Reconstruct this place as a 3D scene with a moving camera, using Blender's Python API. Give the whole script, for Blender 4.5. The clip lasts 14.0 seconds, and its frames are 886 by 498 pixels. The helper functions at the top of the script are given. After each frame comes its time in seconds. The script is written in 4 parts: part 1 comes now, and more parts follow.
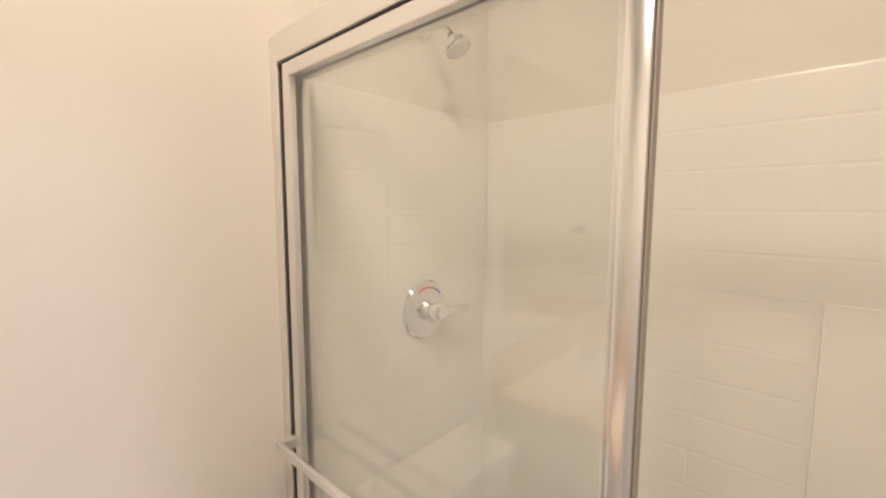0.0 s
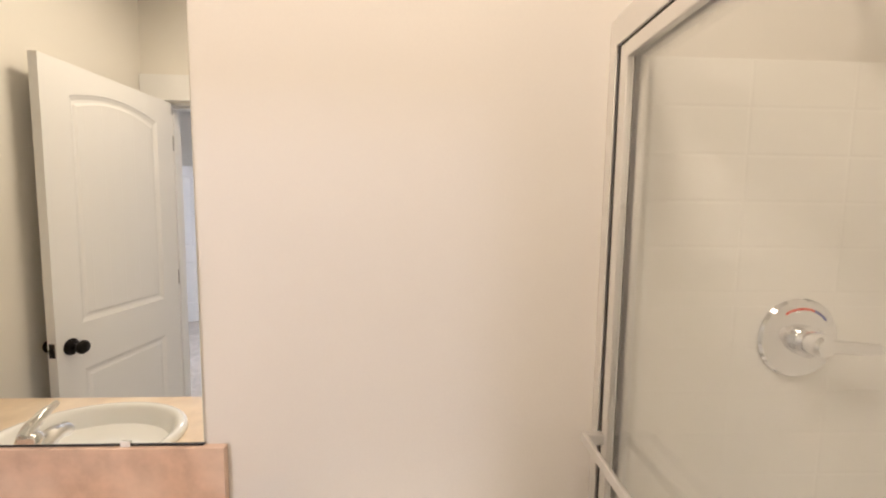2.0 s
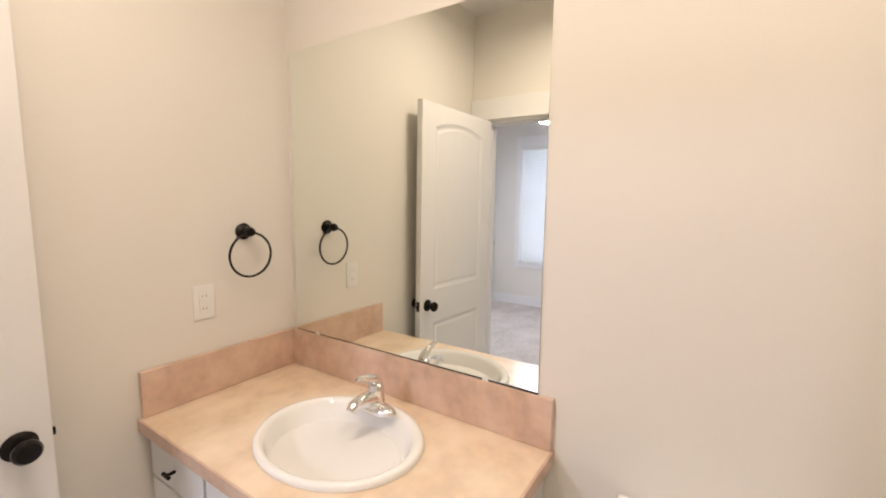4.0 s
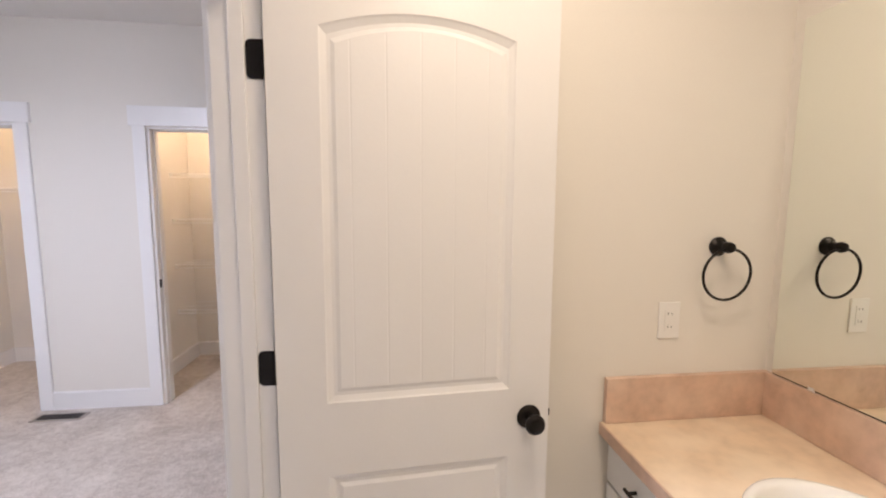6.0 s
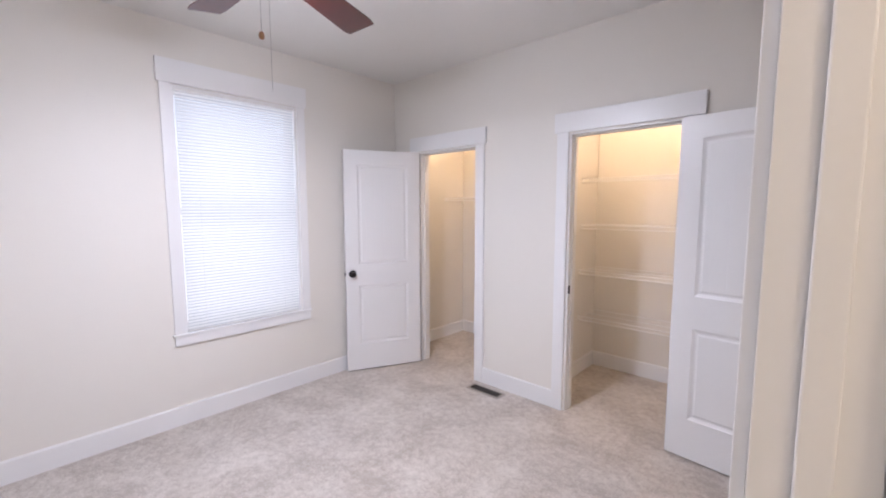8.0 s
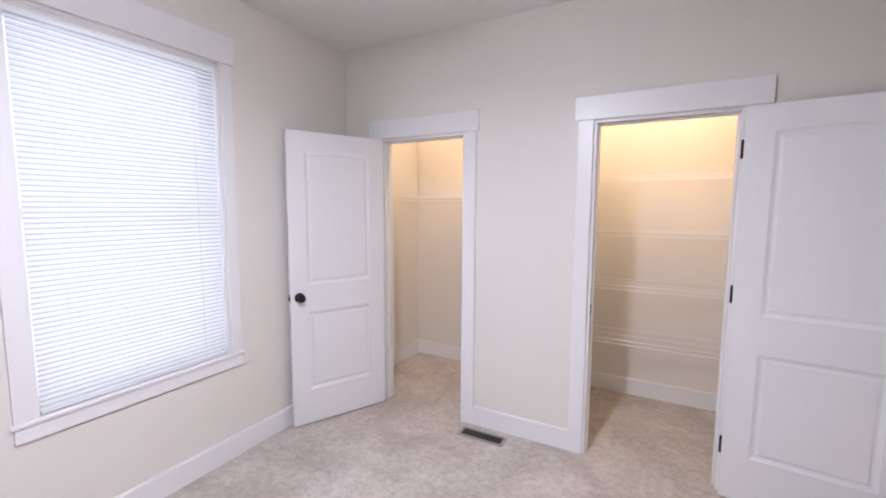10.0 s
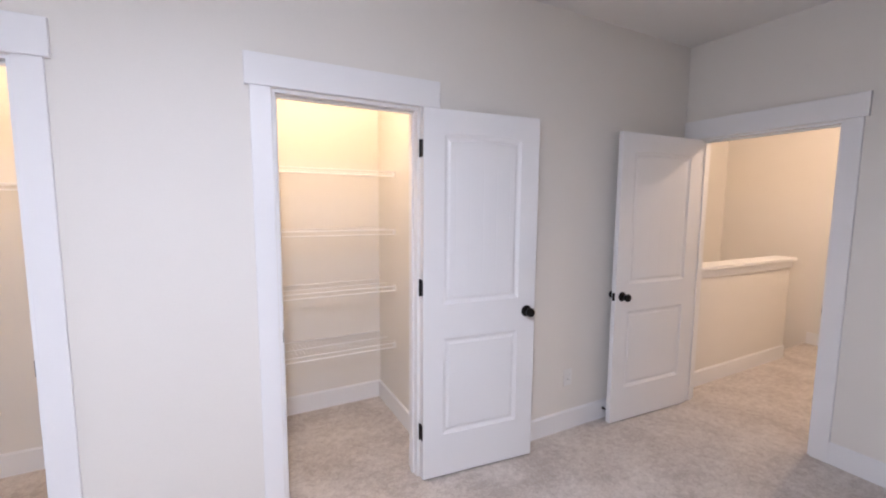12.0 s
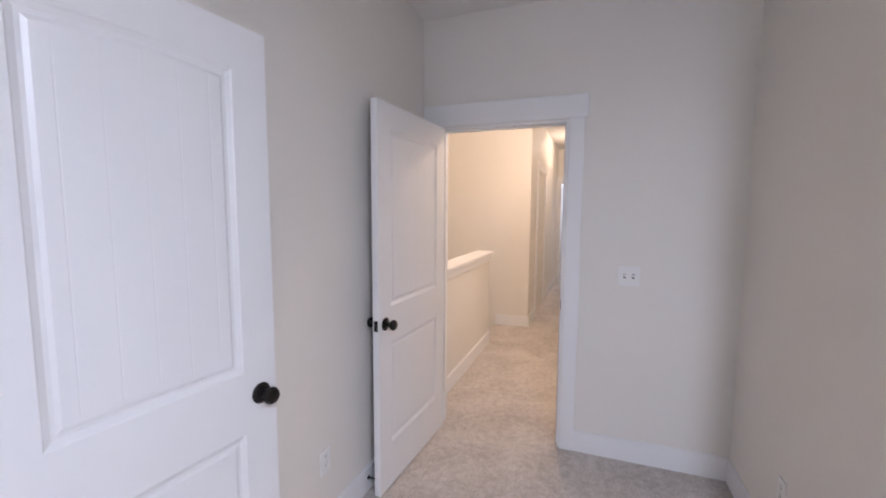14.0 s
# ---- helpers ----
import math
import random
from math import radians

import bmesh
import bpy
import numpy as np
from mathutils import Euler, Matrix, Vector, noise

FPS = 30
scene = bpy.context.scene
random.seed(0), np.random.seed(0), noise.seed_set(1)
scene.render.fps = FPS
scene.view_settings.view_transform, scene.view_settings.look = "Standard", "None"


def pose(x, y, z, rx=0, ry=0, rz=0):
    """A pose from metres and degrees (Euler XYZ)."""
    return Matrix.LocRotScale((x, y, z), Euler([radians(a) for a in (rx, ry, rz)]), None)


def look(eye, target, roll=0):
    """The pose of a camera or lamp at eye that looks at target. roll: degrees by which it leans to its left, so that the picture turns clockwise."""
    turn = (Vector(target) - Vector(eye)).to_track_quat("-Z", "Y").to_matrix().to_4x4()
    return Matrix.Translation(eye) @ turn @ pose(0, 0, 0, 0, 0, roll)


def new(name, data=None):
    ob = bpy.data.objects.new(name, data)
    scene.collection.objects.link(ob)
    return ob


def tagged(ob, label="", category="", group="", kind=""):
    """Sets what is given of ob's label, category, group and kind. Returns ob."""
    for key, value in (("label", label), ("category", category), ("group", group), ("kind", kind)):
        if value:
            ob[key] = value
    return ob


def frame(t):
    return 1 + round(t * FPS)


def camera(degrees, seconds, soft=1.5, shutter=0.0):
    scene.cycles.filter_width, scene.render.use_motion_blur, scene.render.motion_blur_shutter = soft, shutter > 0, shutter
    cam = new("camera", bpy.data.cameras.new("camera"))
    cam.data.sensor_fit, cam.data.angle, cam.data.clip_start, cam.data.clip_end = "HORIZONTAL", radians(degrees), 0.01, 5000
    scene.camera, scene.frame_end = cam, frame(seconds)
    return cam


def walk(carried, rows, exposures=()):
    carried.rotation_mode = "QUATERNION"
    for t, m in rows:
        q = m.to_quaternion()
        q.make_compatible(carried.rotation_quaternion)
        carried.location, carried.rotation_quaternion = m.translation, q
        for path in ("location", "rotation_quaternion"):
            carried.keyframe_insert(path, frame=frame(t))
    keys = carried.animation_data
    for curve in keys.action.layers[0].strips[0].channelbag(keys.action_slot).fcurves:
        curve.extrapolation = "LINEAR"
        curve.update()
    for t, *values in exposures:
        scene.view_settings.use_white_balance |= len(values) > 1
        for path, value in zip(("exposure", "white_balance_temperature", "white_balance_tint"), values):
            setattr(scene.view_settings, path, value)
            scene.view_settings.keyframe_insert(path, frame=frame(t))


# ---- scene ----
cam = camera(94.1, 14.0, soft=2.0)
PATH = [
    (0, (0.383, 0.219, 1.513), (-0.959, 1.687, 1.309), 0.1),
    (0.5, (0.304, 0.256, 1.506), (-1.331, 1.391, 1.305), 0.1),
    (1, (0.308, 0.256, 1.513), (-1.529, 1.021, 1.314), 0.2),
    (1.5, (0.341, 0.261, 1.499), (-1.611, 0.661, 1.294), 0.4),
    (2, (0.381, 0.262, 1.478), (-1.609, 0.340, 1.290), 0.75),
    (2.5, (0.433, 0.26, 1.495), (-1.542, 0.014, 1.295), 0.7),
    (2.7, (0.461, 0.254, 1.503), (-1.495, -0.107, 1.297), 0.6),
    (4.8, (0.624, 0.094, 1.491), (-0.632, -1.451, 1.288), 0.35),
    (5, (0.637, 0.075, 1.481), (-0.478, -1.575, 1.292), 0.2),
    (5.5, (0.673, 0.021, 1.491), (-0.028, -1.842, 1.298), 0.2),
    (6, (0.734, -0.085, 1.506), (0.497, -2.06, 1.297), 0.3),
    (6.5, (0.802, -0.218, 1.526), (1.042, -2.192, 1.314), 0.1),
    (7, (0.889, -0.373, 1.54), (1.655, -2.208, 1.327), 0.0),
    (7.5, (0.946, -0.499, 1.535), (2.171, -2.066, 1.324), -0.3),
    (7.7, (0.998, -0.492, 1.524), (2.351, -1.952, 1.325), -0.1),
    (10, (2.065, -0.704, 1.537), (3.011, -2.456, 1.34), 0.3),
    (10.5, (2.324, -0.782, 1.533), (2.761, -2.723, 1.328), 0.3),
    (11, (2.491, -0.893, 1.53), (2.437, -2.882, 1.32), 0.4),
    (11.5, (2.607, -1.065, 1.535), (2.064, -2.979, 1.33), 0.4),
    (12, (2.667, -1.279, 1.539), (1.736, -3.037, 1.333), 0.4),
    (12.5, (2.627, -1.493, 1.54), (1.314, -2.988, 1.336), 0.5),
    (13, (2.517, -1.728, 1.525), (0.932, -2.931, 1.327), 0.5),
    (13.5, (2.35, -1.982, 1.528), (0.602, -2.934, 1.331), 0.5),
    (14, (2.093, -2.179, 1.513), (0.228, -2.876, 1.322), 0.3),
]
walk(cam, [(t, look(eye, target, roll)) for t, eye, target, roll in PATH],
     [(0.0, 0.1, 5600, 20), (7.0, 0.1, 5600, 20), (10.5, 0.15, 5600, 20), (12.0, 0.3, 5450, 19), (14.0, 0.38, 5250, 18)])

# ---- light ----
world = bpy.data.worlds.new("world")
scene.world = world
world.use_nodes = True
sky = world.node_tree.nodes.new("ShaderNodeTexSky")
sky.sky_type, sky.sun_disc = "NISHITA", False
sky.sun_elevation, sky.sun_rotation = radians(40), radians(200)
world.node_tree.links.new(sky.outputs[0], world.node_tree.nodes["Background"].inputs[0])
world.node_tree.nodes["Background"].inputs[1].default_value = 0.12


def lamp(name, kind, m, watts, colour, size, size_y=None):
    data = bpy.data.lights.new(name, kind)
    data.energy, data.color = watts, colour
    if kind == "AREA":
        data.shape, data.size, data.size_y = "RECTANGLE" if size_y else "DISK", size, size_y or size
    else:
        data.shadow_soft_size = size
    ob = new(name, data)
    ob.matrix_world = m
    return ob


WARM = (1.0, 0.79, 0.505)
AMBER = (1.0, 0.69, 0.37)
PEACH = (1.0, 0.70, 0.42)
WINDOW_W, BATH_W, CLOSET_W, HALL_W, FAN_W = 13.5, 11.3, 18, 52, 30
lamp("window_daylight", "AREA", look((4.62, -1.77, 1.5), (0, -1.77, 1.3)), WINDOW_W, (1.0, 0.995, 0.975), 1.35, 2.2)

# ---- materials ----


def material(name, colour, rough=0.5, metal=0.0, grain=0.0, scale=60.0, bump=0.0, second=None, blotch=3.0, ior=None, coat=0.0):
    """Principled with two scales of colour variation and a fine relief."""
    mat = bpy.data.materials.new(name)
    mat.use_nodes = True
    tree = mat.node_tree
    b = tree.nodes["Principled BSDF"]
    b.inputs["Roughness"].default_value, b.inputs["Metallic"].default_value = rough, metal
    b.inputs["Coat Weight"].default_value = coat
    if ior:
        b.inputs["IOR"].default_value = ior
    n = tree.nodes.new
    co = n("ShaderNodeTexCoord")
    fine, wide, mix, ramp = n("ShaderNodeTexNoise"), n("ShaderNodeTexNoise"), n("ShaderNodeMix"), n("ShaderNodeMix")
    fine.inputs["Scale"].default_value, wide.inputs["Scale"].default_value = scale, blotch
    fine.inputs["Detail"].default_value, wide.inputs["Detail"].default_value = 4, 5
    for t in (fine, wide):
        tree.links.new(co.outputs["Object"], t.inputs["Vector"])
    for m in (mix, ramp):
        m.data_type = "RGBA"
    dark = [c * (1 - grain) for c in colour] + [1]
    mix.inputs[6].default_value, mix.inputs[7].default_value = dark, [min(1, c * (1 + grain * 0.6)) for c in colour] + [1]
    tree.links.new(fine.outputs["Fac"], mix.inputs[0])
    ramp.inputs[7].default_value = list(second or [c * (1 - grain * 0.7) for c in colour]) + [1]
    tree.links.new(mix.outputs[2], ramp.inputs[6])
    step = n("ShaderNodeMapRange")
    step.inputs["From Min"].default_value, step.inputs["From Max"].default_value = 0.42, 0.68
    step.inputs["To Max"].default_value = 0.75
    tree.links.new(wide.outputs["Fac"], step.inputs[0])
    tree.links.new(step.outputs[0], ramp.inputs[0])
    tree.links.new(ramp.outputs[2], b.inputs["Base Color"])
    if bump:
        bp = n("ShaderNodeBump")
        bp.inputs["Strength"].default_value, bp.inputs["Distance"].default_value = bump, 0.003
        tree.links.new(fine.outputs["Fac"], bp.inputs["Height"])
        tree.links.new(bp.outputs[0], b.inputs["Normal"])
    return mat


def glass_material(name, tint, rough=0.0, ior=1.45):
    mat = bpy.data.materials.new(name)
    mat.use_nodes = True
    b = mat.node_tree.nodes["Principled BSDF"]
    b.inputs["Base Color"].default_value = (*tint, 1)
    b.inputs["Roughness"].default_value, b.inputs["Transmission Weight"].default_value, b.inputs["IOR"].default_value = rough, 1, ior
    return mat


def glow_material(name, colour, strength):
    mat = material(name, (0.85, 0.82, 0.76), 0.4)
    b = mat.node_tree.nodes["Principled BSDF"]
    b.inputs["Emission Color"].default_value, b.inputs["Emission Strength"].default_value = (*colour, 1), strength
    return mat


def slat_material():
    """White plastic that lets part of the daylight through."""
    mat = bpy.data.materials.new("blind_plastic")
    mat.use_nodes = True
    tree = mat.node_tree
    out, b = tree.nodes["Material Output"], tree.nodes["Principled BSDF"]
    b.inputs["Base Color"].default_value, b.inputs["Roughness"].default_value = (0.86, 0.86, 0.84, 1), 0.45
    thin, mix = tree.nodes.new("ShaderNodeBsdfTranslucent"), tree.nodes.new("ShaderNodeMixShader")
    thin.inputs[0].default_value = (0.9, 0.9, 0.88, 1)
    mix.inputs[0].default_value = 0.36
    tree.links.new(b.outputs[0], mix.inputs[1])
    tree.links.new(thin.outputs[0], mix.inputs[2])
    tree.links.new(mix.outputs[0], out.inputs[0])
    return mat


def carpet_material():
    """Cut pile: tufts, trodden patches and broad vacuum strokes."""
    mat = bpy.data.materials.new("carpet")
    mat.use_nodes = True
    tree = mat.node_tree
    b, n = tree.nodes["Principled BSDF"], tree.nodes.new
    b.inputs["Roughness"].default_value = 0.95
    b.inputs["Sheen Weight"].default_value, b.inputs["Sheen Roughness"].default_value = 0.2, 0.5
    co = n("ShaderNodeTexCoord")
    tuft, patch, stroke = n("ShaderNodeTexNoise"), n("ShaderNodeTexNoise"), n("ShaderNodeTexNoise")
    for t, s, d, r in ((tuft, 95, 4, 0.7), (patch, 22, 8, 0.78), (stroke, 3.2, 3, 0.5)):
        t.inputs["Scale"].default_value, t.inputs["Detail"].default_value, t.inputs["Roughness"].default_value = s, d, r
        tree.links.new(co.outputs["Object"], t.inputs["Vector"])
    stroke.inputs["Distortion"].default_value = 0.6
    total = None
    for t, w in ((tuft, 0.5), (patch, 0.8), (stroke, 0.45)):
        m = n("ShaderNodeMath")
        m.operation = "MULTIPLY_ADD"
        tree.links.new(t.outputs["Fac"], m.inputs[0])
        m.inputs[1].default_value = w
        if total:
            tree.links.new(total.outputs[0], m.inputs[2])
        else:
            m.inputs[2].default_value = 0.0
        total = m
    ramp = n("ShaderNodeValToRGB")
    ramp.color_ramp.elements[0].position, ramp.color_ramp.elements[1].position = 0.74, 1.01
    ramp.color_ramp.elements[0].color, ramp.color_ramp.elements[1].color = (0.37, 0.322, 0.279, 1), (0.60, 0.552, 0.498, 1)
    scale = n("ShaderNodeMath")
    scale.operation = "MULTIPLY"
    scale.inputs[1].default_value = 0.98
    tree.links.new(total.outputs[0], scale.inputs[0])
    tree.links.new(scale.outputs[0], ramp.inputs[0])
    tree.links.new(ramp.outputs[0], b.inputs["Base Color"])
    bp = n("ShaderNodeBump")
    bp.inputs["Strength"].default_value, bp.inputs["Distance"].default_value = 0.8, 0.008
    tree.links.new(total.outputs[0], bp.inputs["Height"])
    tree.links.new(bp.outputs[0], b.inputs["Normal"])
    return mat


PAINT = material("wall_paint", (0.76, 0.725, 0.665), 0.6, 0, 0.03, 160, 0.04, None, 1.3)
CEIL = material("ceiling_paint", (0.80, 0.785, 0.755), 0.8, 0, 0.04, 120, 0.25, None, 1.6)
TRIM = material("white_trim_paint", (0.80, 0.79, 0.78), 0.33, 0, 0.015, 90, 0.04)
DOOR = material("white_door_paint", (0.79, 0.78, 0.77), 0.36, 0, 0.015, 120, 0.06)
CARPET = carpet_material()
BRONZE = material("oil_rubbed_bronze", (0.022, 0.019, 0.018), 0.3, 0.75, 0.3, 90)
CHROME = material("chrome", (0.86, 0.86, 0.87), 0.06, 1.0)
POLISHED = material("polished_aluminium", (0.90, 0.90, 0.90), 0.2, 1.0)
STEEL = material("brushed_aluminium", (0.88, 0.87, 0.855), 0.34, 1.0, 0.04, 200)
GREYSEAL = material("grey_seal", (0.40, 0.36, 0.32), 0.5)
RUBBER = material("dark_gasket", (0.02, 0.02, 0.022), 0.6)
GLASS = glass_material("shower_glass", (0.98, 0.992, 0.983), 0.0, 1.55)
PANE = glass_material("window_glass", (0.97, 0.99, 0.99))
MIRROR = material("mirror_silver", (0.90, 0.93, 0.885), 0.0, 1.0)
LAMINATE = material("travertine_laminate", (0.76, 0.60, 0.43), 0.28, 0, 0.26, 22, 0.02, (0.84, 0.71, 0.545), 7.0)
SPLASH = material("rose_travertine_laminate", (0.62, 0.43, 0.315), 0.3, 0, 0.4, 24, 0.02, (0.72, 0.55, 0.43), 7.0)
CERAMIC = material("white_vitreous_china", (0.82, 0.81, 0.78), 0.08, 0, 0.0, coat=0.4)
FIBRE = material("shower_acrylic", (0.87, 0.85, 0.80), 0.16, 0, 0.015, 10)
CABINET = material("white_thermofoil", (0.80, 0.79, 0.77), 0.3, 0, 0.015, 60)
PLASTIC = material("white_plastic", (0.79, 0.775, 0.745), 0.35)
DARK = material("dark_slot", (0.03, 0.03, 0.03), 0.7)
WIRE = material("white_vinyl_wire", (0.82, 0.81, 0.79), 0.3)
VINYL = material("bath_vinyl_floor", (0.60, 0.55, 0.48), 0.4, 0, 0.12, 12, 0.03)
MAHOGANY = material("mahogany_blade", (0.10, 0.016, 0.011), 0.32, 0, 0.35, 14, 0, None, 4.0, coat=0.3)
BLIND = slat_material()
# Greyer than BLIND: the shade between slats is put into this colour.
SLAT_SHADE = material("slat_shade_line", (0.55, 0.57, 0.60), 0.5)
REGISTER = material("brown_register_enamel", (0.06, 0.05, 0.045), 0.45, 0.3, 0.2, 60)
TAN = material("register_rim_enamel", (0.34, 0.30, 0.26), 0.45, 0.1, 0.1, 60)
WOODBEAD = material("wooden_pull_bead", (0.42, 0.22, 0.10), 0.4, 0, 0.2, 60)
CHAIN = material("dull_steel_chain", (0.35, 0.34, 0.33), 0.5, 0.6)
RED, BLUE = material("red_print", (0.75, 0.10, 0.05), 0.4), material("blue_print", (0.08, 0.10, 0.35), 0.4)
BULB = glow_material("frosted_lamp_glass", WARM, 3.0)
FANBULB = glow_material("frosted_fan_bowl", (1.0, 0.985, 0.975), 110.0)
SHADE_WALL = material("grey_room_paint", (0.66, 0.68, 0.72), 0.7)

# ---- mesh helpers ----


def box(bm, x0, y0, z0, x1, y1, z1, bevel=0.0):
    vs = [bm.verts.new(p) for p in ((x0, y0, z0), (x1, y0, z0), (x1, y1, z0), (x0, y1, z0), (x0, y0, z1), (x1, y0, z1), (x1, y1, z1), (x0, y1, z1))]
    fs = [bm.faces.new([vs[k] for k in f]) for f in ((3, 2, 1, 0), (4, 5, 6, 7), (0, 1, 5, 4), (1, 2, 6, 5), (2, 3, 7, 6), (3, 0, 4, 7))]
    if bevel:
        es = list({e for f in fs for e in f.edges})
        bmesh.ops.bevel(bm, geom=es, offset=bevel, segments=2, profile=0.6, affect="EDGES")
    return bm


def boxes(*rows, bevel=0.0):
    bm = bmesh.new()
    for r in rows:
        box(bm, *r, bevel=bevel)
    return bm


def lathe(bm, profile, m=None, n=28):
    """Turns (radius, height) pairs round local z."""
    m = m or Matrix()
    rings = []
    for r, h in profile:
        if r < 1e-5:
            rings.append([bm.verts.new(m @ Vector((0, 0, h)))])
        else:
            rings.append([bm.verts.new(m @ Vector((r * math.cos(a), r * math.sin(a), h))) for a in (2 * math.pi * k / n for k in range(n))])
    for a, b in zip(rings, rings[1:]):
        for k in range(n):
            q = [a[k % len(a)], a[(k + 1) % len(a)], b[(k + 1) % len(b)], b[k % len(b)]]
            q = list(dict.fromkeys(q))
            if len(q) > 2:
                bm.faces.new(q)
    return bm


def tube(bm, pts, r, n=8, closed=False):
    """A round bar along points."""
    pts = [Vector(p) for p in pts]
    rings = []
    up = Vector((0.31, 0.17, 0.93))
    for k, p in enumerate(pts):
        a = pts[k - 1] if (k or closed) else p
        b = pts[(k + 1) % len(pts)] if (k < len(pts) - 1 or closed) else p
        d = (b - a).normalized()
        s = d.cross(up).normalized()
        t = s.cross(d)
        rr = r[k] if isinstance(r, (list, tuple)) else r
        rings.append([bm.verts.new(p + rr * (math.cos(2 * math.pi * j / n) * s + math.sin(2 * math.pi * j / n) * t)) for j in range(n)])
    for a, b in zip(rings, rings[1:] + ([rings[0]] if closed else [])):
        for j in range(n):
            bm.faces.new([a[j], a[(j + 1) % n], b[(j + 1) % n], b[j]])
    if not closed:
        bm.faces.new(rings[0][::-1])
        bm.faces.new(rings[-1])
    return bm


def made(name, bm, mat, smooth=False):
    bmesh.ops.recalc_face_normals(bm, faces=bm.faces)
    me = bpy.data.meshes.new(name)
    bm.to_mesh(me)
    bm.free()
    me.materials.append(mat)
    if smooth:
        me.shade_smooth()
        me.set_sharp_from_angle(angle=radians(38))
    return me


def part(name, bm, mat, parent, label="", smooth=False):
    ob = new(name, made(name, bm, mat, smooth))
    ob.parent = parent
    return tagged(ob, label=label) if label else ob


def thing(name, label, category, m=None, group="", kind=""):
    ob = new(name)
    ob.empty_display_size = 0.1
    ob.matrix_world = m or Matrix()
    return tagged(ob, label, category, group, kind)


def piece(name, bm, mat, label, category, kind="structure", smooth=False):
    return tagged(new(name, made(name, bm, mat, smooth)), label, category, kind=kind)


# ---- plan ----
TOP = 2.748
BW, BE, BS, BN = -0.468, 1.03, -1.25, 1.372      # bathroom faces
RW, RE, RS, RN, RA = -0.525, 4.345, -3.297, 0.76, -1.435  # bedroom faces; RA: the alcove's north face
EW = 1.15                                       # bedroom face of the bathroom's door wall
CB = -4.37                                      # closets' back
DH = 2.05                                       # head of door openings
C1 = (3.300, 3.992)
C2 = (1.742, 2.460)
XD = (-3.18, -2.36)
BD = (-1.137, -0.374)
WIN = (-2.224, -1.348, 0.655, 2.345)
SHY = 0.65                                      # plane of the shower door

# ---- structure ----
piece("floor", boxes((-0.645, CB - 0.1, -0.12, RE + 0.1, RS - 0.0, 0.0), (-0.645, RS, -0.12, RE + 0.1, RA + 0.08, 0.0), (EW - 0.06, RA + 0.08, -0.12, RE + 0.1, RN + 0.1, 0.0)), CARPET,
      "grey-beige cut-pile carpet with vacuum marks", "carpet")
piece("floor_bath", boxes((BW - 0.12, RA + 0.08, -0.12, EW - 0.06, BN + 0.1, 0.002)), VINYL, "beige vinyl bathroom floor", "floor")
piece("floor_hall", boxes((-9.2, -3.41, -0.12, -0.645, -1.2, 0.0)), CARPET, "beige carpet of the hallway", "carpet")
piece("ceiling", boxes((-0.645, CB - 0.1, TOP, RE + 0.1, RN + 0.1, TOP + 0.12)), CEIL, "matt off-white painted ceiling of the bedroom and closets", "ceiling")
piece("ceiling_bath", boxes((BW - 0.12, RA + 0.08, TOP - 0.006, EW - 0.06, BN + 0.1, TOP - 0.001)), CEIL, "off-white bathroom ceiling", "ceiling")
piece("ceiling_hall", boxes((-9.2, -4.5, TOP, -0.645, -1.2, TOP + 0.12)), CEIL, "off-white hallway ceiling", "ceiling")


def wall_x(y0, y1, x0, x1, holes, z0=0.0, z1=TOP):
    """A wall along x; holes: (x0, x1, z0, z1)."""
    rows, at = [], x0
    for a, b, c, d in sorted(holes):
        rows.append((at, y0, z0, a, y1, z1))
        if c > z0:
            rows.append((a, y0, z0, b, y1, c))
        rows.append((a, y0, d, b, y1, z1))
        at = b
    rows.append((at, y0, z0, x1, y1, z1))
    return boxes(*rows)


def wall_y(x0, x1, y0, y1, holes, z0=0.0, z1=TOP):
    rows, at = [], y0
    for a, b, c, d in sorted(holes):
        rows.append((x0, at, z0, x1, a, z1))
        if c > z0:
            rows.append((x0, a, z0, x1, b, c))
        rows.append((x0, a, d, x1, b, z1))
        at = b
    rows.append((x0, at, z0, x1, y1, z1))
    return boxes(*rows)


CREAM = "smooth cream painted drywall"
piece("wall_south", wall_x(RS - 0.115, RS, RW - 0.12, RE, [(*C1, 0, DH), (*C2, 0, DH)]), PAINT, CREAM + " wall with two closet doorways", "wall")
piece("wall_east", wall_y(RE, RE + 0.15, CB - 0.1, RN + 0.1, [WIN]), PAINT, CREAM + " wall with a window opening", "wall")
piece("wall_west", wall_y(RW - 0.12, RW, RS, RA + 0.05, [(*XD, 0, DH)]), PAINT, CREAM + " wall with a doorway to the hall", "wall")
piece("wall_north", boxes((EW, RN, 0, RE, RN + 0.1, TOP)), PAINT, CREAM + " wall", "wall")
piece("wall_alcove", boxes((RW, RA, 0, EW, RA + 0.06, TOP)), PAINT, CREAM + " wall beside the hall door", "wall")
piece("wall_bath_south", boxes((BW - 0.12, RA + 0.06, 0, BE, BS, TOP)), PAINT, "peach-lit cream bathroom wall", "wall")
piece("wall_bath_east", wall_y(BE, EW, RA + 0.06, BN + 0.1, [(*BD, 0, DH)]), PAINT, "cream bathroom wall with the doorway to the bedroom", "wall")
piece("wall_bath_west", boxes((BW - 0.12, BS, 0, BW, BN + 0.1, TOP)), PAINT, "cream bathroom wall behind the vanity", "wall")
